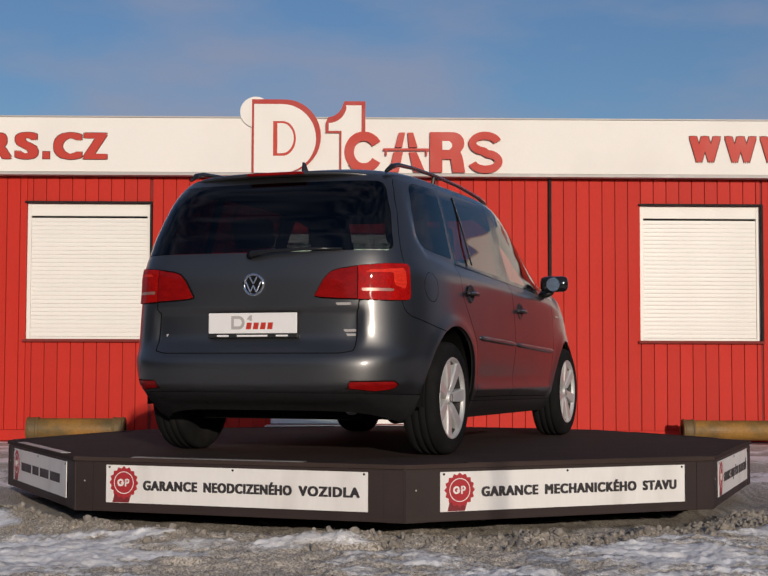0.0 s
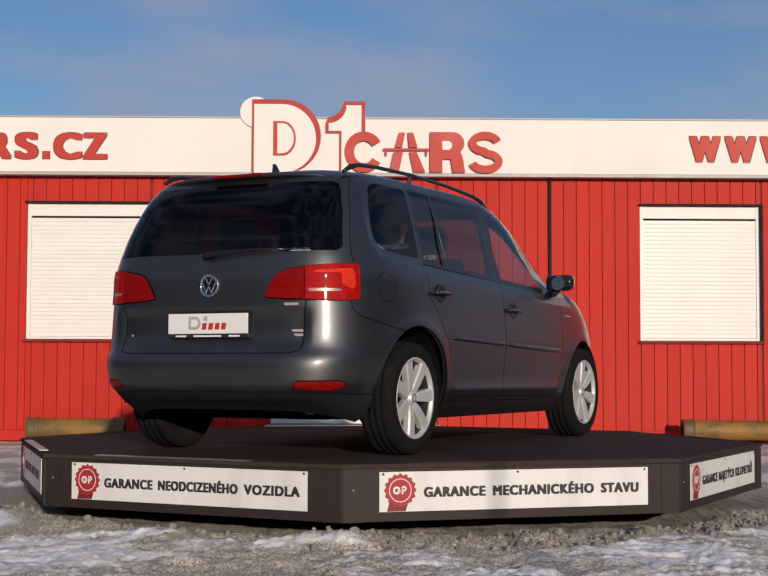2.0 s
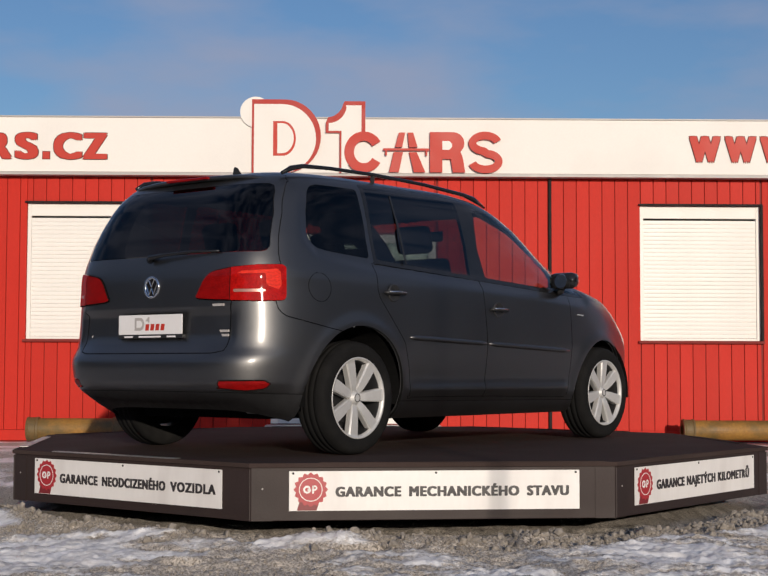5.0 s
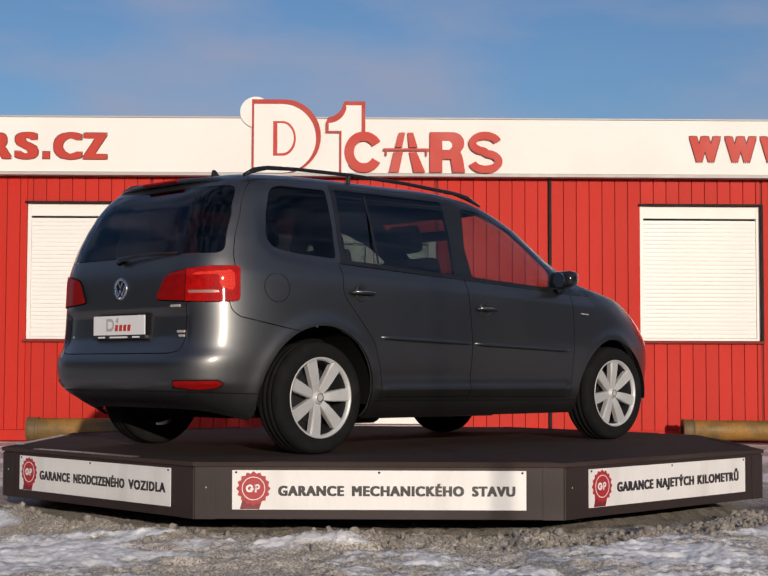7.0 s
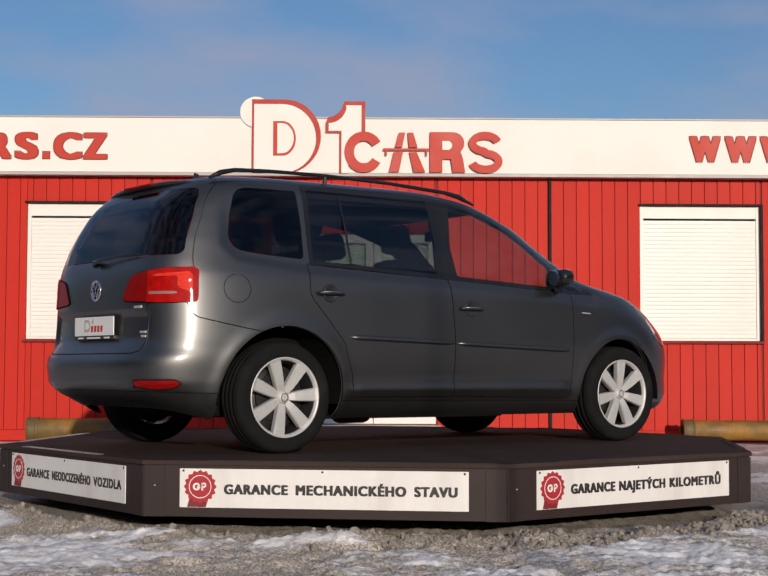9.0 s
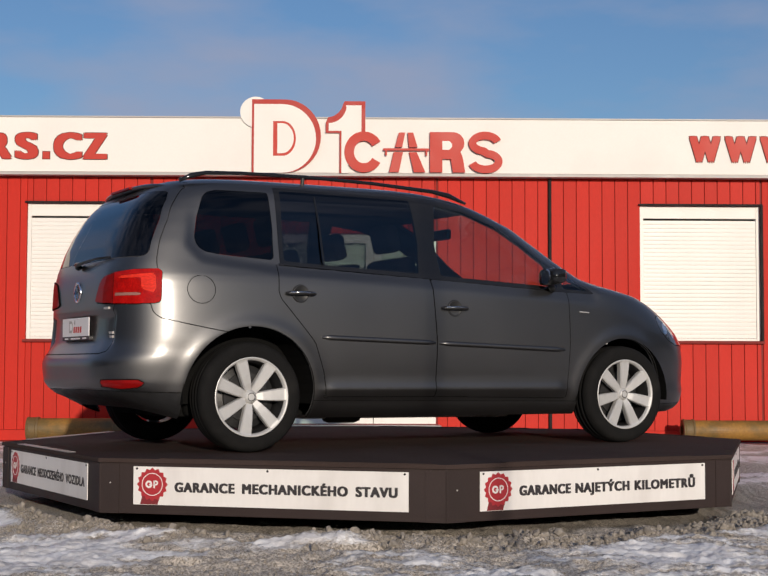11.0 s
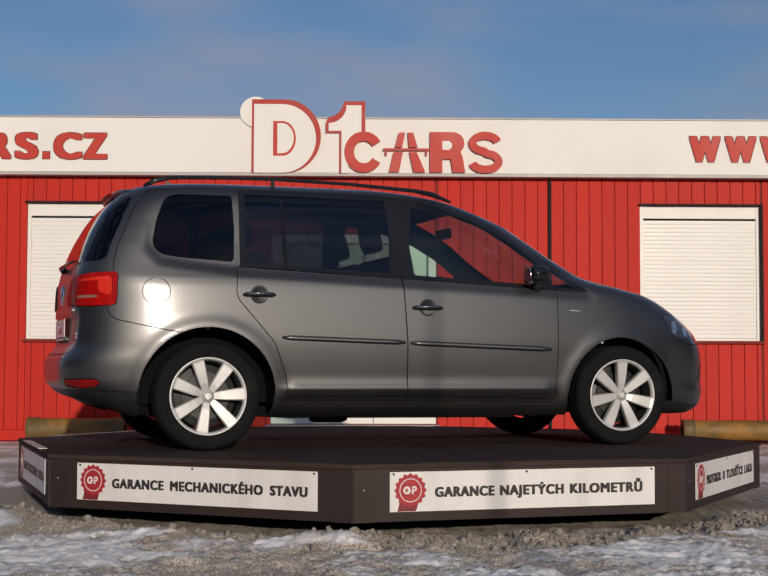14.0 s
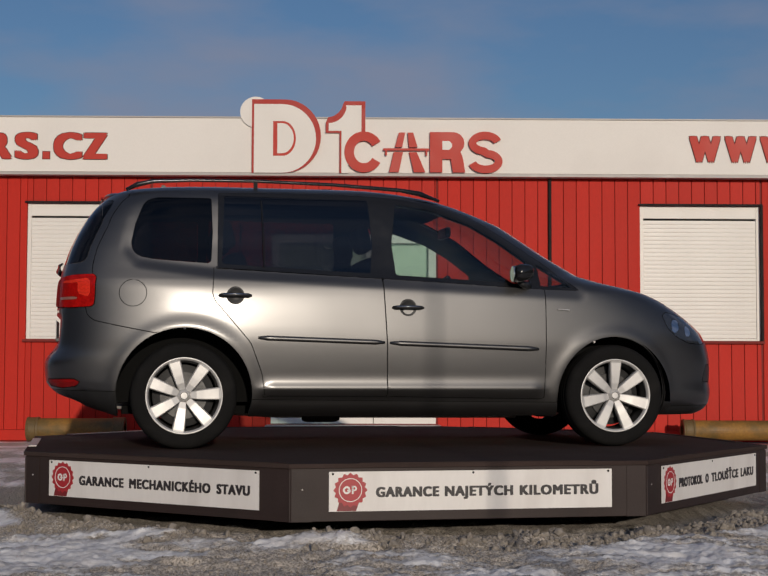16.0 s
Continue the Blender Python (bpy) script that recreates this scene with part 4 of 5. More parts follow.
def wheel(parent, x, y, side):
    """One wheel: tyre and a seven-spoked alloy rim, its face towards side."""
    w = new("wheel")
    w.parent = parent
    w.location, w.rotation_euler = (x, y, HUB), (0, 0, 0 if side < 0 else math.pi)
    R, h = HUB, 0.1
    part("tyre", lathe([(0.212, -0.085), (0.224, -0.098), (0.240, -0.104), (0.266, -0.106), (0.290, -0.102), (0.303, -0.093), (0.311, -0.080), (0.3155, -0.06),
                        (0.317, -0.045), (0.3145, -0.044), (0.3145, -0.038), (0.318, -0.037), (0.318, -0.004), (0.3155, -0.003), (0.3155, 0.003), (0.318, 0.004),
                        (0.318, 0.037), (0.3145, 0.038), (0.3145, 0.044), (0.317, 0.045), (0.312, 0.08), (0.300, 0.095), (0.262, 0.105), (0.21, 0.095), (0.2, 0.085)], 72), RUBBER, w, "black tyre with dusty sidewall", True)
    part("rim", lathe([(0.214, -0.086), (0.224, -0.096), (0.229, -0.0985), (0.227, -0.102), (0.219, -0.100), (0.211, -0.087), (0.209, -0.078)], 72), ALLOY, w, "silver rim edge", True)
    part("barrel", lathe([(0.209, -0.078), (0.203, -0.06), (0.198, 0.0), (0.2, 0.09)], 60), BLACK, w, "dark inside of the rim", True)
    part("brake_disc", lathe([(0.0, -0.01), (0.14, -0.01), (0.14, 0.005), (0.185, 0.02), (0.185, 0.06)], 40), BLACK, w, "dark brake disc and drum")
    spokes = bmesh.new()
    for k in range(7):
        b = bmesh.new()
        prof = [(0.038, 0.020, -0.070), (0.075, 0.027, -0.080), (0.12, 0.0315, -0.085), (0.165, 0.035, -0.088), (0.205, 0.0375, -0.090), (0.219, 0.038, -0.094)]
        va = []
        for r, hw, yy in prof:
            va.append([b.verts.new((sx * hw * (0.82 if i in (1, 2) else 1.0), yy + dy, r)) for i, (sx, dy) in enumerate(((-1, 0.004), (-1, -0.005), (1, -0.005), (1, 0.004), (1, 0.035), (-1, 0.035)))])
        for p, q in zip(va, va[1:]):
            for i in range(6):
                j = (i + 1) % 6
                b.faces.new((p[i], p[j], q[j], q[i]))
        b.faces.new(va[0])
        b.faces.new(va[-1][::-1])
        bmesh.ops.recalc_face_normals(b, faces=b.faces[:])
        add_bm(spokes, b, Matrix.Rotation(TAU * k / 7 + (-0.29 if x < 0 else 0.03), 4, "Y"))
    part("spokes", spokes, ALLOY, w, "seven broad silver spokes")
    part("hub_cap", lathe([(0.0, -0.090), (0.018, -0.091), (0.026, -0.090), (0.030, -0.086), (0.032, -0.078), (0.045, -0.070), (0.046, -0.04)], 32), ALLOY, w, "round silver hub cap", True)
    part("hub_mark", ring_plate(arc(0, 0, 0.024, 0, 354, 59), arc(0, 0, 0.020, 0, 354, 59), 0.002), BLACK, w).location.y = -0.0925
    return w


def car():
    c = thing("car", "dark grey metallic compact people carrier parked on the turntable", "car")
    bm = body_shell()
    remember(bm)
    tag = bm.faces.layers.int.new("part")
    # bumpers, tailgate and hood
    cut(bm, tag, lamp_field([(-1, 0.0), (1.9, 0.0), (1.9, 0.63), (1.5, 0.665), (1.27, 0.708), (0.99, 0.765), (0.945, 0.80), (0.93, 0.842), (0.622, 0.842), (0.614, 0.64), (0.585, 0.575), (0.52, 0.562), (-1, 0.562)], -1.30), {BODY}, BUMPER)
    cut(bm, tag, rear_field([(-1, 0.562), (0.52, 0.562), (0.585, 0.575), (0.614, 0.64), (0.618, 0.86), (0.622, 1.022), (0.785, 1.034), (0.765, 1.10), (0.712, 1.32), (0.665, 1.46), (0.635, 1.525), (0.59, 1.56), (0.48, 1.575), (-1, 1.59)], -1.55), {BODY}, TAILGATE)
    cut(bm, tag, rear_field([(-1, 1.105), (0.71, 1.110), (0.728, 1.118), (0.732, 1.14), (0.69, 1.32), (0.640, 1.455), (0.615, 1.492), (0.59, 1.502), (-1, 1.518)], -1.55), {TAILGATE}, BACKLIGHT)
    cut(bm, tag, lamp_field([(0.362, 0.866), (0.375, 0.892), (0.415, 0.955), (0.455, 0.992), (0.50, 1.006), (0.62, 1.022), (0.80, 1.034), (0.97, 1.038), (0.992, 1.022), (0.996, 0.86), (0.978, 0.844), (0.80, 0.840), (0.50, 0.848), (0.375, 0.856)]), {BODY, TAILGATE, BUMPER}, LAMP)
    cut(bm, tag, lamp_field([(0.0, 0.8), (0.617, 0.8), (0.622, 1.1), (0.0, 1.1)]), {LAMP}, LAMP_IN)
    cut(bm, tag, lamp_field([(0.64, 0.886), (0.86, 0.886), (0.86, 0.904), (0.64, 0.904)]), {LAMP}, STRIP)
    cut(bm, tag, lamp_field([(0.86, 0.925), (0.95, 0.90), (0.962, 0.93), (0.955, 1.0), (0.93, 1.012), (0.68, 1.0), (0.68, 0.985), (0.86, 0.988)]), {LAMP}, GLOW)
    cut(bm, tag, lamp_field([(0.56, 0.375), (0.57, 0.415), (0.86, 0.418), (0.90, 0.398), (0.86, 0.372), (0.72, 0.362)]), {BUMPER}, REFLECT)
    cut(bm, tag, rear_field([(-1, 0.0), (1.5, 0.0), (1.5, 0.295), (0.88, 0.340), (0.6, 0.352), (-1, 0.358)], -1.40), {BUMPER}, VALANCE)
    # windows
    cut(bm, tag, side_field([(-1.145, 1.085), (0.90, 0.978), (1.12, 0.975), (1.02, 1.06), (0.93, 1.145), (0.735, 1.275), (0.45, 1.446), (0.19, 1.530), (-0.366, 1.560), (-1.0, 1.556), (-1.135, 1.552)]), {BODY}, SURROUND)
    cut(bm, tag, side_field([(-1.118, 1.108), (-0.215, 1.062), (-0.195, 1.25), (-0.215, 1.525), (-1.10, 1.532)]), {SURROUND}, REARGLASS)
    cut(bm, tag, side_field([(-0.055, 1.055), (0.80, 1.01), (0.795, 1.165), (0.62, 1.288), (0.44, 1.388), (0.17, 1.476), (-0.04, 1.502), (-0.075, 1.25)]), {SURROUND}, FRONTGLASS)
    cut(bm, tag, side_field([(0.865, 1.0), (1.07, 0.992), (0.98, 1.075), (0.87, 1.145)]), {SURROUND}, VENT)
    cut(bm, tag, side_field([(-1.652, 1.20), (-1.635, 1.168), (-1.60, 1.147), (-1.54, 1.136), (-1.44, 1.127), (-1.20, 1.112), (-1.184, 1.125), (-1.174, 1.3), (-1.18, 1.515), (-1.50, 1.515), (-1.555, 1.50), (-1.585, 1.472), (-1.632, 1.35), (-1.656, 1.235)]), {BODY}, QUARTER)
    cut(bm, tag, front_field([(-1, 1.07), (0.64, 1.07), (0.60, 1.25), (0.54, 1.42), (0.47, 1.52), (-1, 1.535)], 0.2), {BODY, SURROUND}, SCREEN)
    # wheel arches, doors, flap, lamps
    cut(bm, tag, arch_field(AXLE_R, 0.402), {BODY, BUMPER, VALANCE}, HOLE)
    cut(bm, tag, arch_field(AXLE_F, 0.366), {BODY}, HOLE)
    cut(bm, tag, side_field([(-1.168, 1.082), (-1.178, 0.93), (-1.165, 0.885), (-1.10, 0.81), (-0.95, 0.634), (-0.88, 0.45), (-0.86, 0.315), (-0.112, 0.312), (-0.12, 0.64), (-0.142, 1.032)]), {BODY}, DOOR_R)
    cut(bm, tag, side_field([(-0.142, 1.032), (-0.12, 0.64), (-0.112, 0.312), (0.885, 0.295), (0.888, 0.98)]), {BODY}, DOOR_F)
    cut(bm, tag, side_field([(-0.975, 0.05), (1.0, 0.05), (1.0, 0.275), (-0.975, 0.295)]), {BODY}, SILL)
    cut(bm, tag, circle_field(-1.645, 0.926, 0.080), {BODY}, FLAP)
    cut(bm, tag, side_field([(1.70, 0.825), (1.735, 0.852), (1.86, 0.822), (1.98, 0.765), (2.12, 0.68), (2.02, 0.645), (1.90, 0.648), (1.80, 0.685), (1.73, 0.745)]), {BODY}, HEADLAMP)
    for bx, bz, rx, rz in ((1.795, 0.762, 0.030, 0.042), (1.895, 0.728, 0.026, 0.036)):
        cut(bm, tag, side_field([(bx + rx * math.cos(TAU * k / 12), bz + rz * math.sin(TAU * k / 12)) for k in range(12)]), {HEADLAMP}, BEAM)
    cut(bm, tag, front_field([(-1, 0.0), (1.5, 0.0), (1.5, 0.235), (0.6, 0.25), (-1, 0.255)], 1.74), {BODY}, LIP)
    cut(bm, tag, side_field([(2.02, 0.40), (2.3, 0.40), (2.3, 0.50), (2.06, 0.515)]), {BODY}, INTAKE)
    b = panel("body", split_part(bm, tag, {BODY}, gap=0.002), PAINT, c, "dark grey metallic bodywork")
    for right in (True, False):
        panel("rear_door", split_part(bm, tag, {DOOR_R}, right), PAINT, c, "dark grey rear door")
        panel("front_door", split_part(bm, tag, {DOOR_F}, right), PAINT, c, "dark grey front door")
        panel("window_surround", split_part(bm, tag, {SURROUND}, right, gap=0.0), GLOSS_BLACK, c, "gloss black window surround")
        for name, lab, m in (("quarter_window", QUARTER, TINT_REAR), ("rear_door_window", REARGLASS, TINT), ("front_door_window", FRONTGLASS, GLASS_CAR), ("vent_window", VENT, GLASS_CAR)):
            g = panel(name, split_part(bm, tag, {lab}, right, rim=0.0, gap=0.0), m, c, "privacy-tinted side glass" if m in (TINT, TINT_REAR) else "clear greenish side glass")
        panel("sill", split_part(bm, tag, {SILL}, right, gap=0.002), PAINT, c, "dark grey painted sill")
        tl = panel("tail_lamp", split_part(bm, tag, {LAMP}, right, rim=0.02, gap=0.001, lift=0.009), LAMP_BRIGHT, c, "red tail lamp cluster")
        panel("inner_lamp", split_part(bm, tag, {LAMP_IN}, right, rim=0.02, lift=0.009), LAMP_RED, tl, "dark red lamp half on the tailgate")
        panel("reversing_strip", split_part(bm, tag, {STRIP}, right, rim=0.004, gap=0.0, lift=0.0095), LAMP_CLEAR, tl, "pale reversing light strip")
        panel("bright_lens", split_part(bm, tag, {GLOW}, right, rim=0.006, gap=0.0, lift=0.0095), LAMP_ORANGE, tl, "bright orange-red lens")
        panel("reflector", split_part(bm, tag, {REFLECT}, right), LAMP_RED, c, "red bumper reflector")
        hl = panel("headlamp", split_part(bm, tag, {HEADLAMP}, right), LAMP_DARK, c, "clear headlamp with a dark inside")
        panel("reflector_bowl", split_part(bm, tag, {BEAM}, right, rim=0.004, gap=0.0), CHROME, hl, "bright reflector bowl")
        panel("bumper_intake", split_part(bm, tag, {INTAKE}, right), BLACK, c, "black air intake in the front bumper")
    panel("fuel_flap", split_part(bm, tag, {FLAP}, True, gap=0.002), PAINT, c, "round fuel flap")
    panel("rear_bumper", split_part(bm, tag, {BUMPER}), PAINT, c, "dark grey rear bumper")
    panel("front_lip", split_part(bm, tag, {LIP}, gap=0.001), BLACK, c, "black lower lip of the front bumper")
    panel("valance", split_part(bm, tag, {VALANCE}, gap=0.001), BLACK, c, "black lower valance")
    panel("tailgate", split_part(bm, tag, {TAILGATE}), PAINT, c, "dark grey tailgate")
    panel("rear_window", split_part(bm, tag, {BACKLIGHT}, rim=0.0, gap=0.0), TINT_REAR, c, "dark tinted rear window")
    panel("windscreen", split_part(bm, tag, {SCREEN}, rim=0.0, gap=0.0), GLASS_CAR, c, "clear windscreen")
    # dark lining behind the skin, open at the glass and the arches
    lin = bm.copy()
    lay = lin.faces.layers.int["part"]
    bmesh.ops.delete(lin, geom=[q for q in lin.faces if q[lay] in (HOLE, QUARTER, REARGLASS, FRONTGLASS, VENT, BACKLIGHT, SCREEN)], context="FACES")
    lin.normal_update()
    for v in lin.verts:
        v.co -= skin_normal(v.co) * 0.022
    part("lining", lin, CABIN, c, "dark cabin lining", True)
    bm.free()
    part("silencer", lathe([(0.0, -0.56), (0.045, -0.55), (0.055, -0.52), (0.055, -0.34), (0.045, -0.31), (0.0, -0.30)], 24, "x"), BLACK, c, "dark exhaust silencer", True).location = (0, -0.22, 0.19)
    part("exhaust_pipe", tube([(-1.75, -0.42, 0.255), (-1.5, -0.40, 0.24), (-0.7, -0.24, 0.19), (0.9, -0.12, 0.18)], 0.026, 10), GREY_TRIM, c, "grey exhaust pipe", True)
    part("floor_pan", boxed(-1.7, 2.0, -0.50, 0.50, 0.20, 0.25), HOUSING, c, "black underbody")
    for x in (AXLE_R, AXLE_F):
        part("axle", boxed(x - 0.28, x + 0.28, -0.56, 0.56, 0.20, 0.33, bevel=0.03), HOUSING, c, "black axle and springs")
        for s in (-1, 1):
            arcs = bmesh.new()
            r = 0.41 if x < 0 else 0.374
            ring = [[arcs.verts.new((x + r * math.cos(radians(a)), y, HUB + r * math.sin(radians(a)))) for a in range(-6, 187, 8)] for y in (s * 0.60, s * 0.845)]
            for i in range(len(ring[0]) - 1):
                arcs.faces.new((ring[0][i], ring[0][i + 1], ring[1][i + 1], ring[1][i]))
            arcs.faces.new(ring[0])
            part("wheel_housing", arcs, HOUSING, c, "black wheel housing")
            wheel(c, x, s * 0.775, s)
    # side mouldings, handles, mirrors
    for s in (-1, 1):
        for x0, x1, z0, z1 in ((-0.905, -0.135, 0.664, 0.640), (-0.105, 0.835, 0.638, 0.606)):
            pts = [(x0 + (x1 - x0) * i / 14, s * 0.897, z0 + (z1 - z0) * i / 14) for i in range(15)]
            part("side_moulding", tube(pts, [0.008] + [0.016] * 13 + [0.008], 10), PAINT, c, "body-coloured rubbing strip", True)
        for hx, hz in ((-1.042, 0.916), (0.010, 0.853)):
            # the bowl is body-coloured; black paints in the shade inside it
            part("handle_recess", lathe([(0.0, 0.004), (0.036, 0.001), (0.046, -0.005), (0.050, -0.005), (0.054, 0.004)], 28), BLACK, c, "round handle recess, coloured black for the shade in it", True).matrix_basis = pose(hx, s * 0.890, hz, 0, 0, 0 if s < 0 else 180)
            pts = [(hx - 0.095, s * 0.893, hz), (hx - 0.08, s * 0.91, hz + 0.001), (hx, s * 0.915, hz + 0.003), (hx + 0.075, s * 0.91, hz + 0.001), (hx + 0.095, s * 0.89, hz)]
            part("door_handle", tube(pts, [0.008, 0.012, 0.013, 0.012, 0.007], 10), BLACK, c, "dark pull handle", True)
            part("handle_trim", tube([(p[0] * 0.96 + hx * 0.04, p[1] + s * 0.009, p[2] + 0.004) for p in pts[1:4]], 0.0045, 8), CHROME, c, "narrow chrome strip on the handle", True)
        mir = boxed(0.655, 0.775, -0.105, 0.105, -0.060, 0.060, bevel=0.036)
        for v in mir.verts:
            k = (v.co.x - 0.655) / 0.12
            v.co.y *= 1 - 0.25 * k
            v.co.z = v.co.z * (1 - 0.3 * k) + 0.012 * k
        mir.transform(Matrix.Translation((0, s * 0.945, 1.065)))
        m = part("mirror", mir, GLOSS_BLACK, c, "door mirror housing", True)
        part("mirror_glass", lathe([(0.0, 0.652), (0.047, 0.652), (0.049, 0.66)], 28, "x"), CHROME, m, "mirror glass").location = (0, s * 0.945, 1.065)
        part("mirror_arm", tube([(0.78, s * 0.83, 1.0), (0.75, s * 0.88, 1.0), (0.71, s * 0.92, 1.015)], [0.03, 0.022, 0.02], 10), BLACK, m, "black mirror foot", True)
        rail = [(-1.69, s * 0.605, 1.568), (-1.62, s * 0.61, 1.602), (-1.53, s * 0.612, 1.623), (-1.30, s * 0.612, 1.635), (-0.9, s * 0.612, 1.640), (-0.42, s * 0.612, 1.630), (0.02, s * 0.605, 1.606), (0.14, s * 0.60, 1.588), (0.27, s * 0.595, 1.545)]
        part("roof_rail", tube(rail, [0.010, 0.016, 0.013, 0.011, 0.011, 0.011, 0.013, 0.017, 0.008], 10), GLOSS_BLACK, c, "black roof rail", True)
        part("rail_foot", tube([(-0.90, s * 0.6, 1.57), (-0.90, s * 0.610, 1.634)], 0.013, 8), BLACK, c)
        part("window_divider", tube([(-0.865, s * 0.838, 1.095), (-0.868, s * 0.775, 1.32), (-0.875, s * 0.715, 1.505)], 0.006, 6), GLOSS_BLACK, c, "black bar dividing the window")
        part("fender_trim", tube([(0.965, s * 0.884, 0.853), (1.04, s * 0.881, 0.849)], 0.004, 6), ALLOY, c, "thin silver fender trim")
        for ax, dx, dz in ((AXLE_F, -0.125, 0.335), (AXLE_R, 0.0, 0.40)):
            part("arch_screw", lathe([(0.0, -0.004), (0.007, -0.002), (0.008, 0.004)], 10), PLATE, c, "pale screw in the wheel arch").location = (ax + dx, s * 0.84, HUB + dz)
    # rear details
    part("spoiler", tube([(-1.795 + 0.09 * abs(y / 0.60) ** 3, y, 1.560 - 0.030 * abs(y / 0.60) ** 3) for y in np.linspace(-0.60, 0.60, 19)], [0.008, 0.020] + [0.034] * 15 + [0.020, 0.008], 12, 0.45), PAINT, c, "roof spoiler over the rear window", True)
    part("brake_light", boxed(-1.845, -1.82, -0.17, 0.17, 1.553, 1.567, bevel=0.004), LAMP_RED, c, "red high-level brake light")
    ant = plate([(-0.06, 0.0), (0.05, 0.0), (0.02, 0.02), (-0.025, 0.065), (-0.045, 0.068)], 0.012)
    part("antenna", ant, BLACK, c, "black fin antenna").location = (-1.41, -0.006, 1.609)
    part("wiper", tube([(-2.085, 0.03, 1.085), (-2.105, 0.0, 1.098), (-2.098, -0.1, 1.108), (-2.090, -0.30, 1.116), (-2.066, -0.5, 1.114)], [0.022, 0.017, 0.011, 0.009, 0.006], 8), GLOSS_BLACK, c, "black rear wiper", True)
    pl = part("number_plate", boxed(-2.110, -2.104, -0.262, 0.262, 0.668, 0.778, bevel=0.003), PLATE, c, "white dealer plate")
    def on_plate(outline, material, label, lift):
        bm2 = plate(outline, 0.0012)
        part("plate_mark", bm2, material, pl, label).matrix_basis = pose(-2.1105 - lift, 0, 0, 0, 0, -90)
    on_plate(half_round(-0.125, -0.045, 0.690, 0.762), GREY_TRIM, "grey rounded mark", 0.0)
    on_plate(half_round(-0.108, -0.062, 0.706, 0.746), PLATE, "white inset of the mark", 0.0012)
    on_plate([(-0.034, 0.742), (-0.014, 0.765), (-0.002, 0.765), (-0.002, 0.735), (-0.016, 0.735), (-0.016, 0.742)], GREY_TRIM, "grey slab mark", 0.0)
    for x0 in (-0.038, 0.004, 0.046, 0.088):
        on_plate([(x0, 0.690), (x0 + 0.030, 0.690), (x0 + 0.036, 0.726), (x0 + 0.006, 0.726)], SIGN_RED, "small red slanted mark", 0.0)
    part("plate_holder", boxed(-2.109, -2.07, -0.265, 0.265, 0.645, 0.668, bevel=0.003), BLACK, pl, "black plate holder")
    for y0, y1 in ((-0.21, -0.14), (-0.09, 0.09), (0.14, 0.21)):
        part("holder_bar", boxed(-2.1105, -2.1085, y0, y1, 0.651, 0.660), PLATE, pl, "white bar of small lettering")
    badge = part("badge", lathe([(0.048, -2.098), (0.052, -2.104), (0.060, -2.104), (0.064, -2.098), (0.064, -2.085)], 40, "x"), CHROME, c, "round chrome badge", True)
    badge.location.z = 0.93
    part("badge_field", lathe([(0.0, -2.0985), (0.05, -2.0985), (0.05, -2.08)], 32, "x"), GLOSS_BLACK, badge, "dark field of the badge")
    chev = bmesh.new()
    for y0, z0, y1, z1 in ((-0.022, 0.042, 0.0, 0.004), (0.0, 0.004, 0.022, 0.042), (-0.044, 0.016, -0.018, -0.040), (-0.018, -0.040, 0.0, -0.004), (0.0, -0.004, 0.018, -0.040), (0.018, -0.040, 0.044, 0.016)):
        add_bm(chev, tube([(-2.100, y0, z0), (-2.100, y1, z1)], 0.0042, 6))
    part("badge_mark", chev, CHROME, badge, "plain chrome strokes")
    for y0, y1, z0 in ((0.40, 0.54, 0.655), (-0.58, -0.45, 0.675), (-0.58, -0.47, 0.652), (-0.56, -0.43, 0.815)):
        part("lettering_bar", boxed(-2.092 + 0.02 * (z0 < 0.7), -2.06, y0, y1, z0, z0 + 0.013), GREY_TRIM, c, "small silver-grey lettering bar")
    # cabin
    def seat(x, y):
        part("seat", boxed(x - 0.02, x + 0.46, y - 0.24, y + 0.24, 0.50, 0.66, bevel=0.04), SEAT, c, "dark grey seat cushion", True)
        bk = boxed(-0.07, 0.07, y - 0.23, y + 0.23, 0.0, 0.60, bevel=0.04)
        part("backrest", bk, SEAT, c, "dark grey backrest", True).matrix_basis = pose(x, 0, 0.60, 0, -14, 0)
        hr = boxed(-0.045, 0.045, y - 0.13, y + 0.13, 0.64, 0.82, bevel=0.035)
        part("headrest", hr, SEAT, c, "dark grey headrest", True).matrix_basis = pose(x, 0, 0.60, 0, -14, 0)
    for x, ys in ((-0.02, (-0.37, 0.37)), (-0.90, (-0.50, 0.0, 0.50))):
        for y in ys:
            seat(x, y)
    part("dashboard", boxed(0.62, 1.15, -0.72, 0.72, 0.62, 0.98, bevel=0.05), CABIN, c, "dark dashboard", True)
    st = lathe([(0.165 + 0.016 * math.cos(a), 0.016 * math.sin(a)) for a in np.linspace(0, TAU, 13)], 32, "x")
    part("steering_wheel", st, BLACK, c, "black steering wheel", True).matrix_basis = pose(0.48, 0.37, 0.97, 0, 25, 0)
    part("inner_mirror", boxed(0.42, 0.46, -0.12, 0.12, 1.36, 1.43, bevel=0.012), BLACK, c, "inner rear-view mirror")
    part("headliner", boxed(-1.5, 0.1, -0.5, 0.5, 1.545, 1.56), CABIN, c, "dark headliner")
    return c


CAR = car()
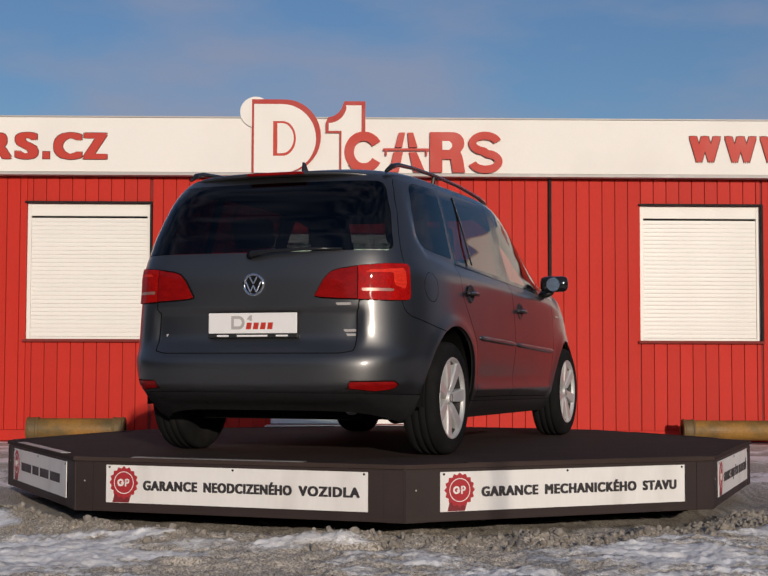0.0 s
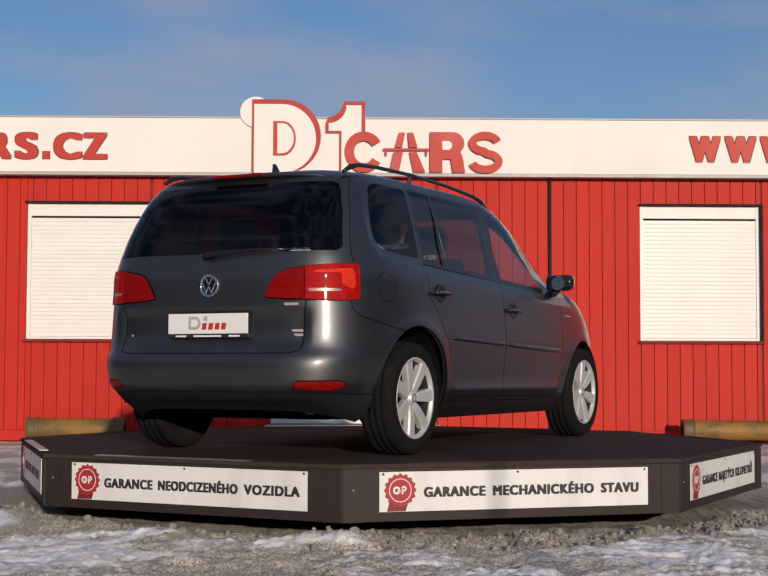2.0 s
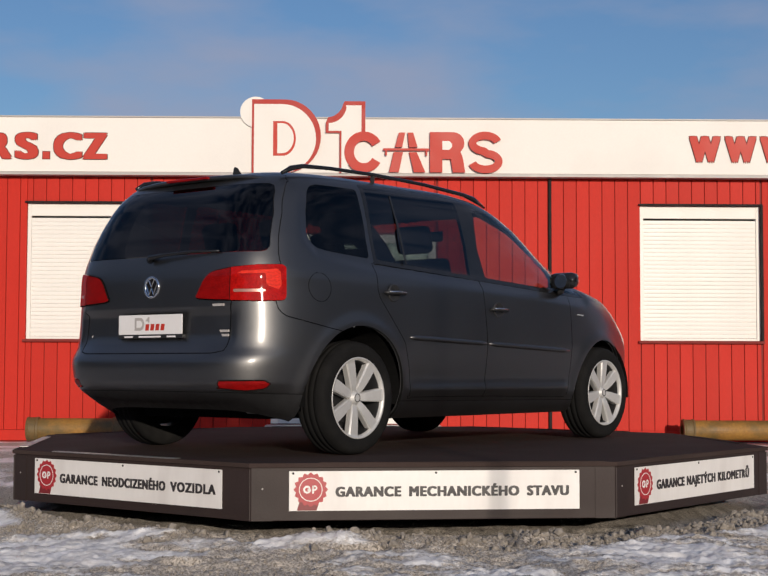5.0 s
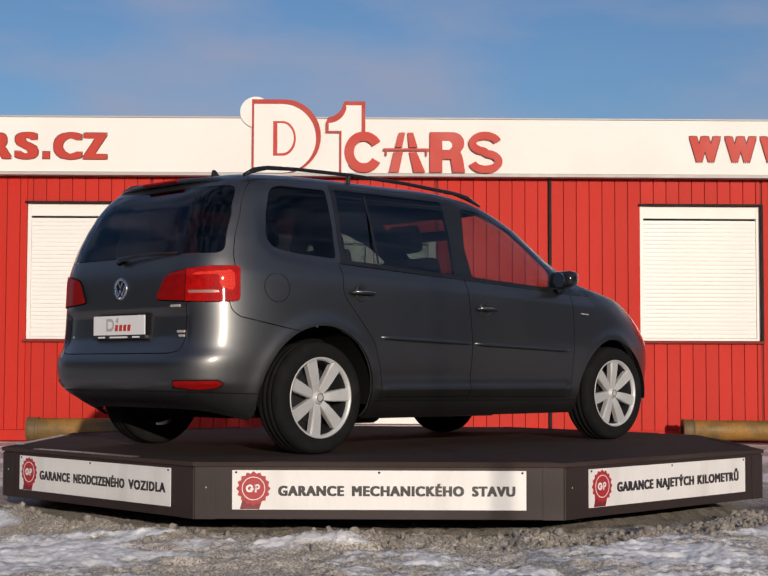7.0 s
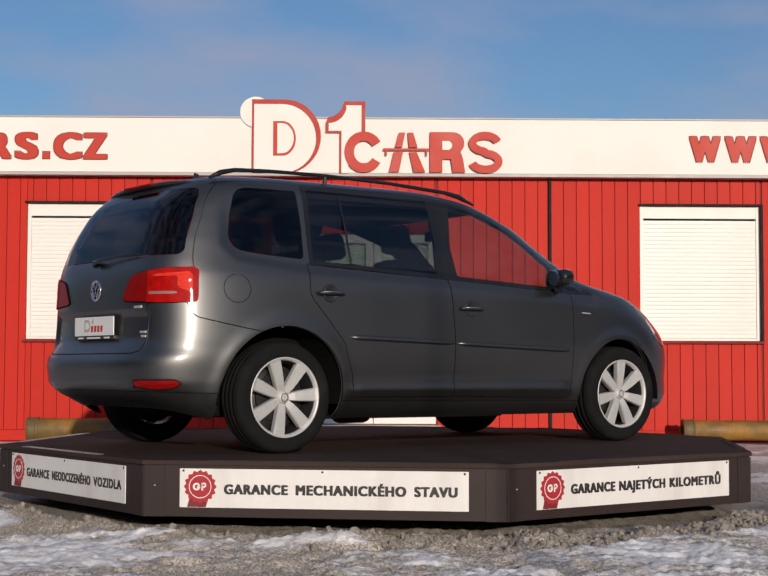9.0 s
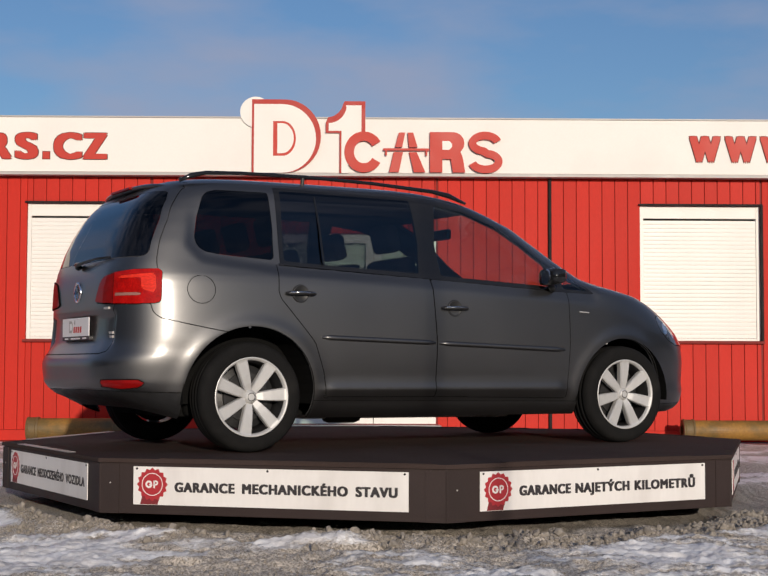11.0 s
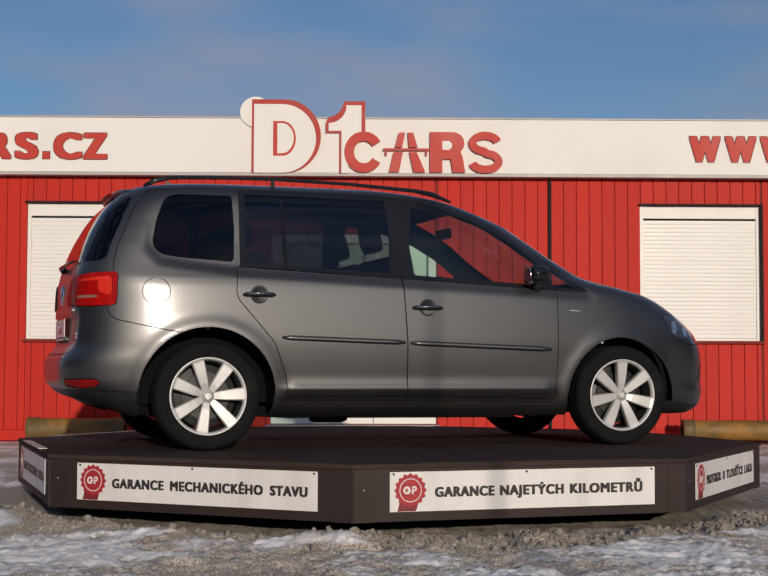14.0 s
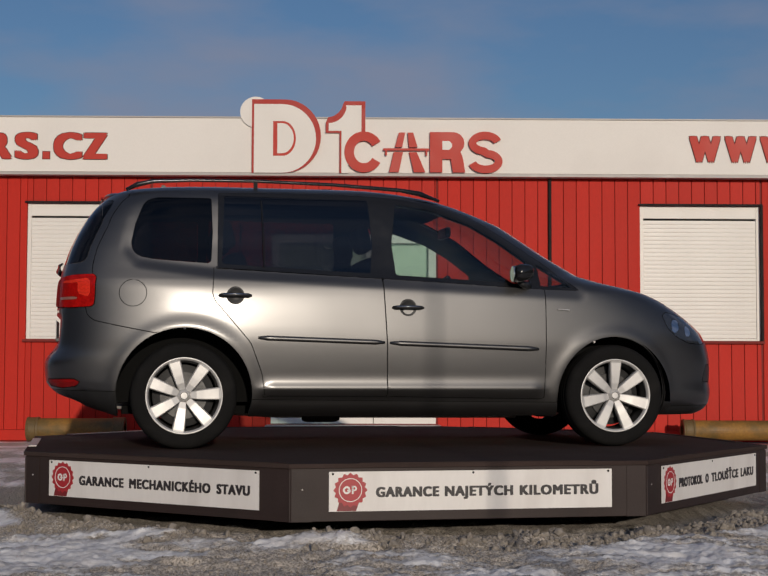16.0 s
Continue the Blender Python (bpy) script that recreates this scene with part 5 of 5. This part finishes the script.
CAR_ON_TABLE = pose(0, 0, PLAT, 0, 0, 69.03) @ pose(-0.039, -0.07, 0)


# ---- cladding boards of the front wall ----
def cladding():
    pitch, x = 0.1535, 2.60 - 0.1535 * 75
    shapes = {}

    def board(a, b, z0, z1):
        key = (round(b - a, 3), round(z1 - z0, 3))
        if key not in shapes:
            bm = bmesh.new()
            w, h, e = b - a, z1 - z0, 0.004
            back = [bm.verts.new(p) for p in ((0, 0.028, 0), (w, 0.028, 0), (w, 0.028, h), (0, 0.028, h))]
            face = [bm.verts.new(p) for p in ((e, 0.014, 0), (w - e, 0.014, 0), (w - e, 0.014, h), (e, 0.014, h))]
            bm.faces.new(face)
            for i in range(4):
                j = (i + 1) % 4
                bm.faces.new((back[i], back[j], face[j], face[i]))
            bmesh.ops.recalc_face_normals(bm, faces=bm.faces[:])
            ob = part("board", bm, RED, FRONT)
            shapes[key] = ob.data
        else:
            ob = new("board", shapes[key])
            ob.parent = FRONT
        ob.location = (a, 0, z0)

    while x < BX1 - 0.1:
        a, b = x + 0.0015, x + pitch - 0.0015
        x += pitch
        if b < BX0 + 0.1 or b > BX1:
            continue
        low, high = 0.125, 3.117
        cuts = [o for o in OPENINGS if o[0] < b and o[1] > a]
        if not cuts:
            board(a, b, low, high)
            continue
        o0, o1, oz0, oz1 = cuts[0]
        if a < o0:
            if o0 - a > 0.02:
                board(a, o0, low, high)
            a = o0
        if b > o1:
            if b - o1 > 0.025:
                board(o1 + 0.022, b, low, high)
            b = o1
        if b - a > 0.012:
            if oz0 - 0.04 > low + 0.1:
                board(a, b, low, oz0 - 0.036)
            board(a, b, oz1 + 0.021, high)
    for a, b in ((BX0, DOORWAY[0] - 0.06), (DOORWAY[1] + 0.06, BX1)):
        part("plinth_board", boxed(a, b, -0.014, 0.03, 0.0, 0.122, bevel=0.003), RED, FRONT, "red plinth board")


cladding()


def motions():
    """The turntable and the car on it turn clockwise together at a steady pace."""
    times = [0, 4, 8, 12, 16]
    walk(TABLE, [(t, pose(0, 0, 0, 0, 0, TURN * t)) for t in times])
    walk(CAR, [(t, pose(0, 0, 0, 0, 0, TURN * t) @ CAR_ON_TABLE) for t in times])


motions()
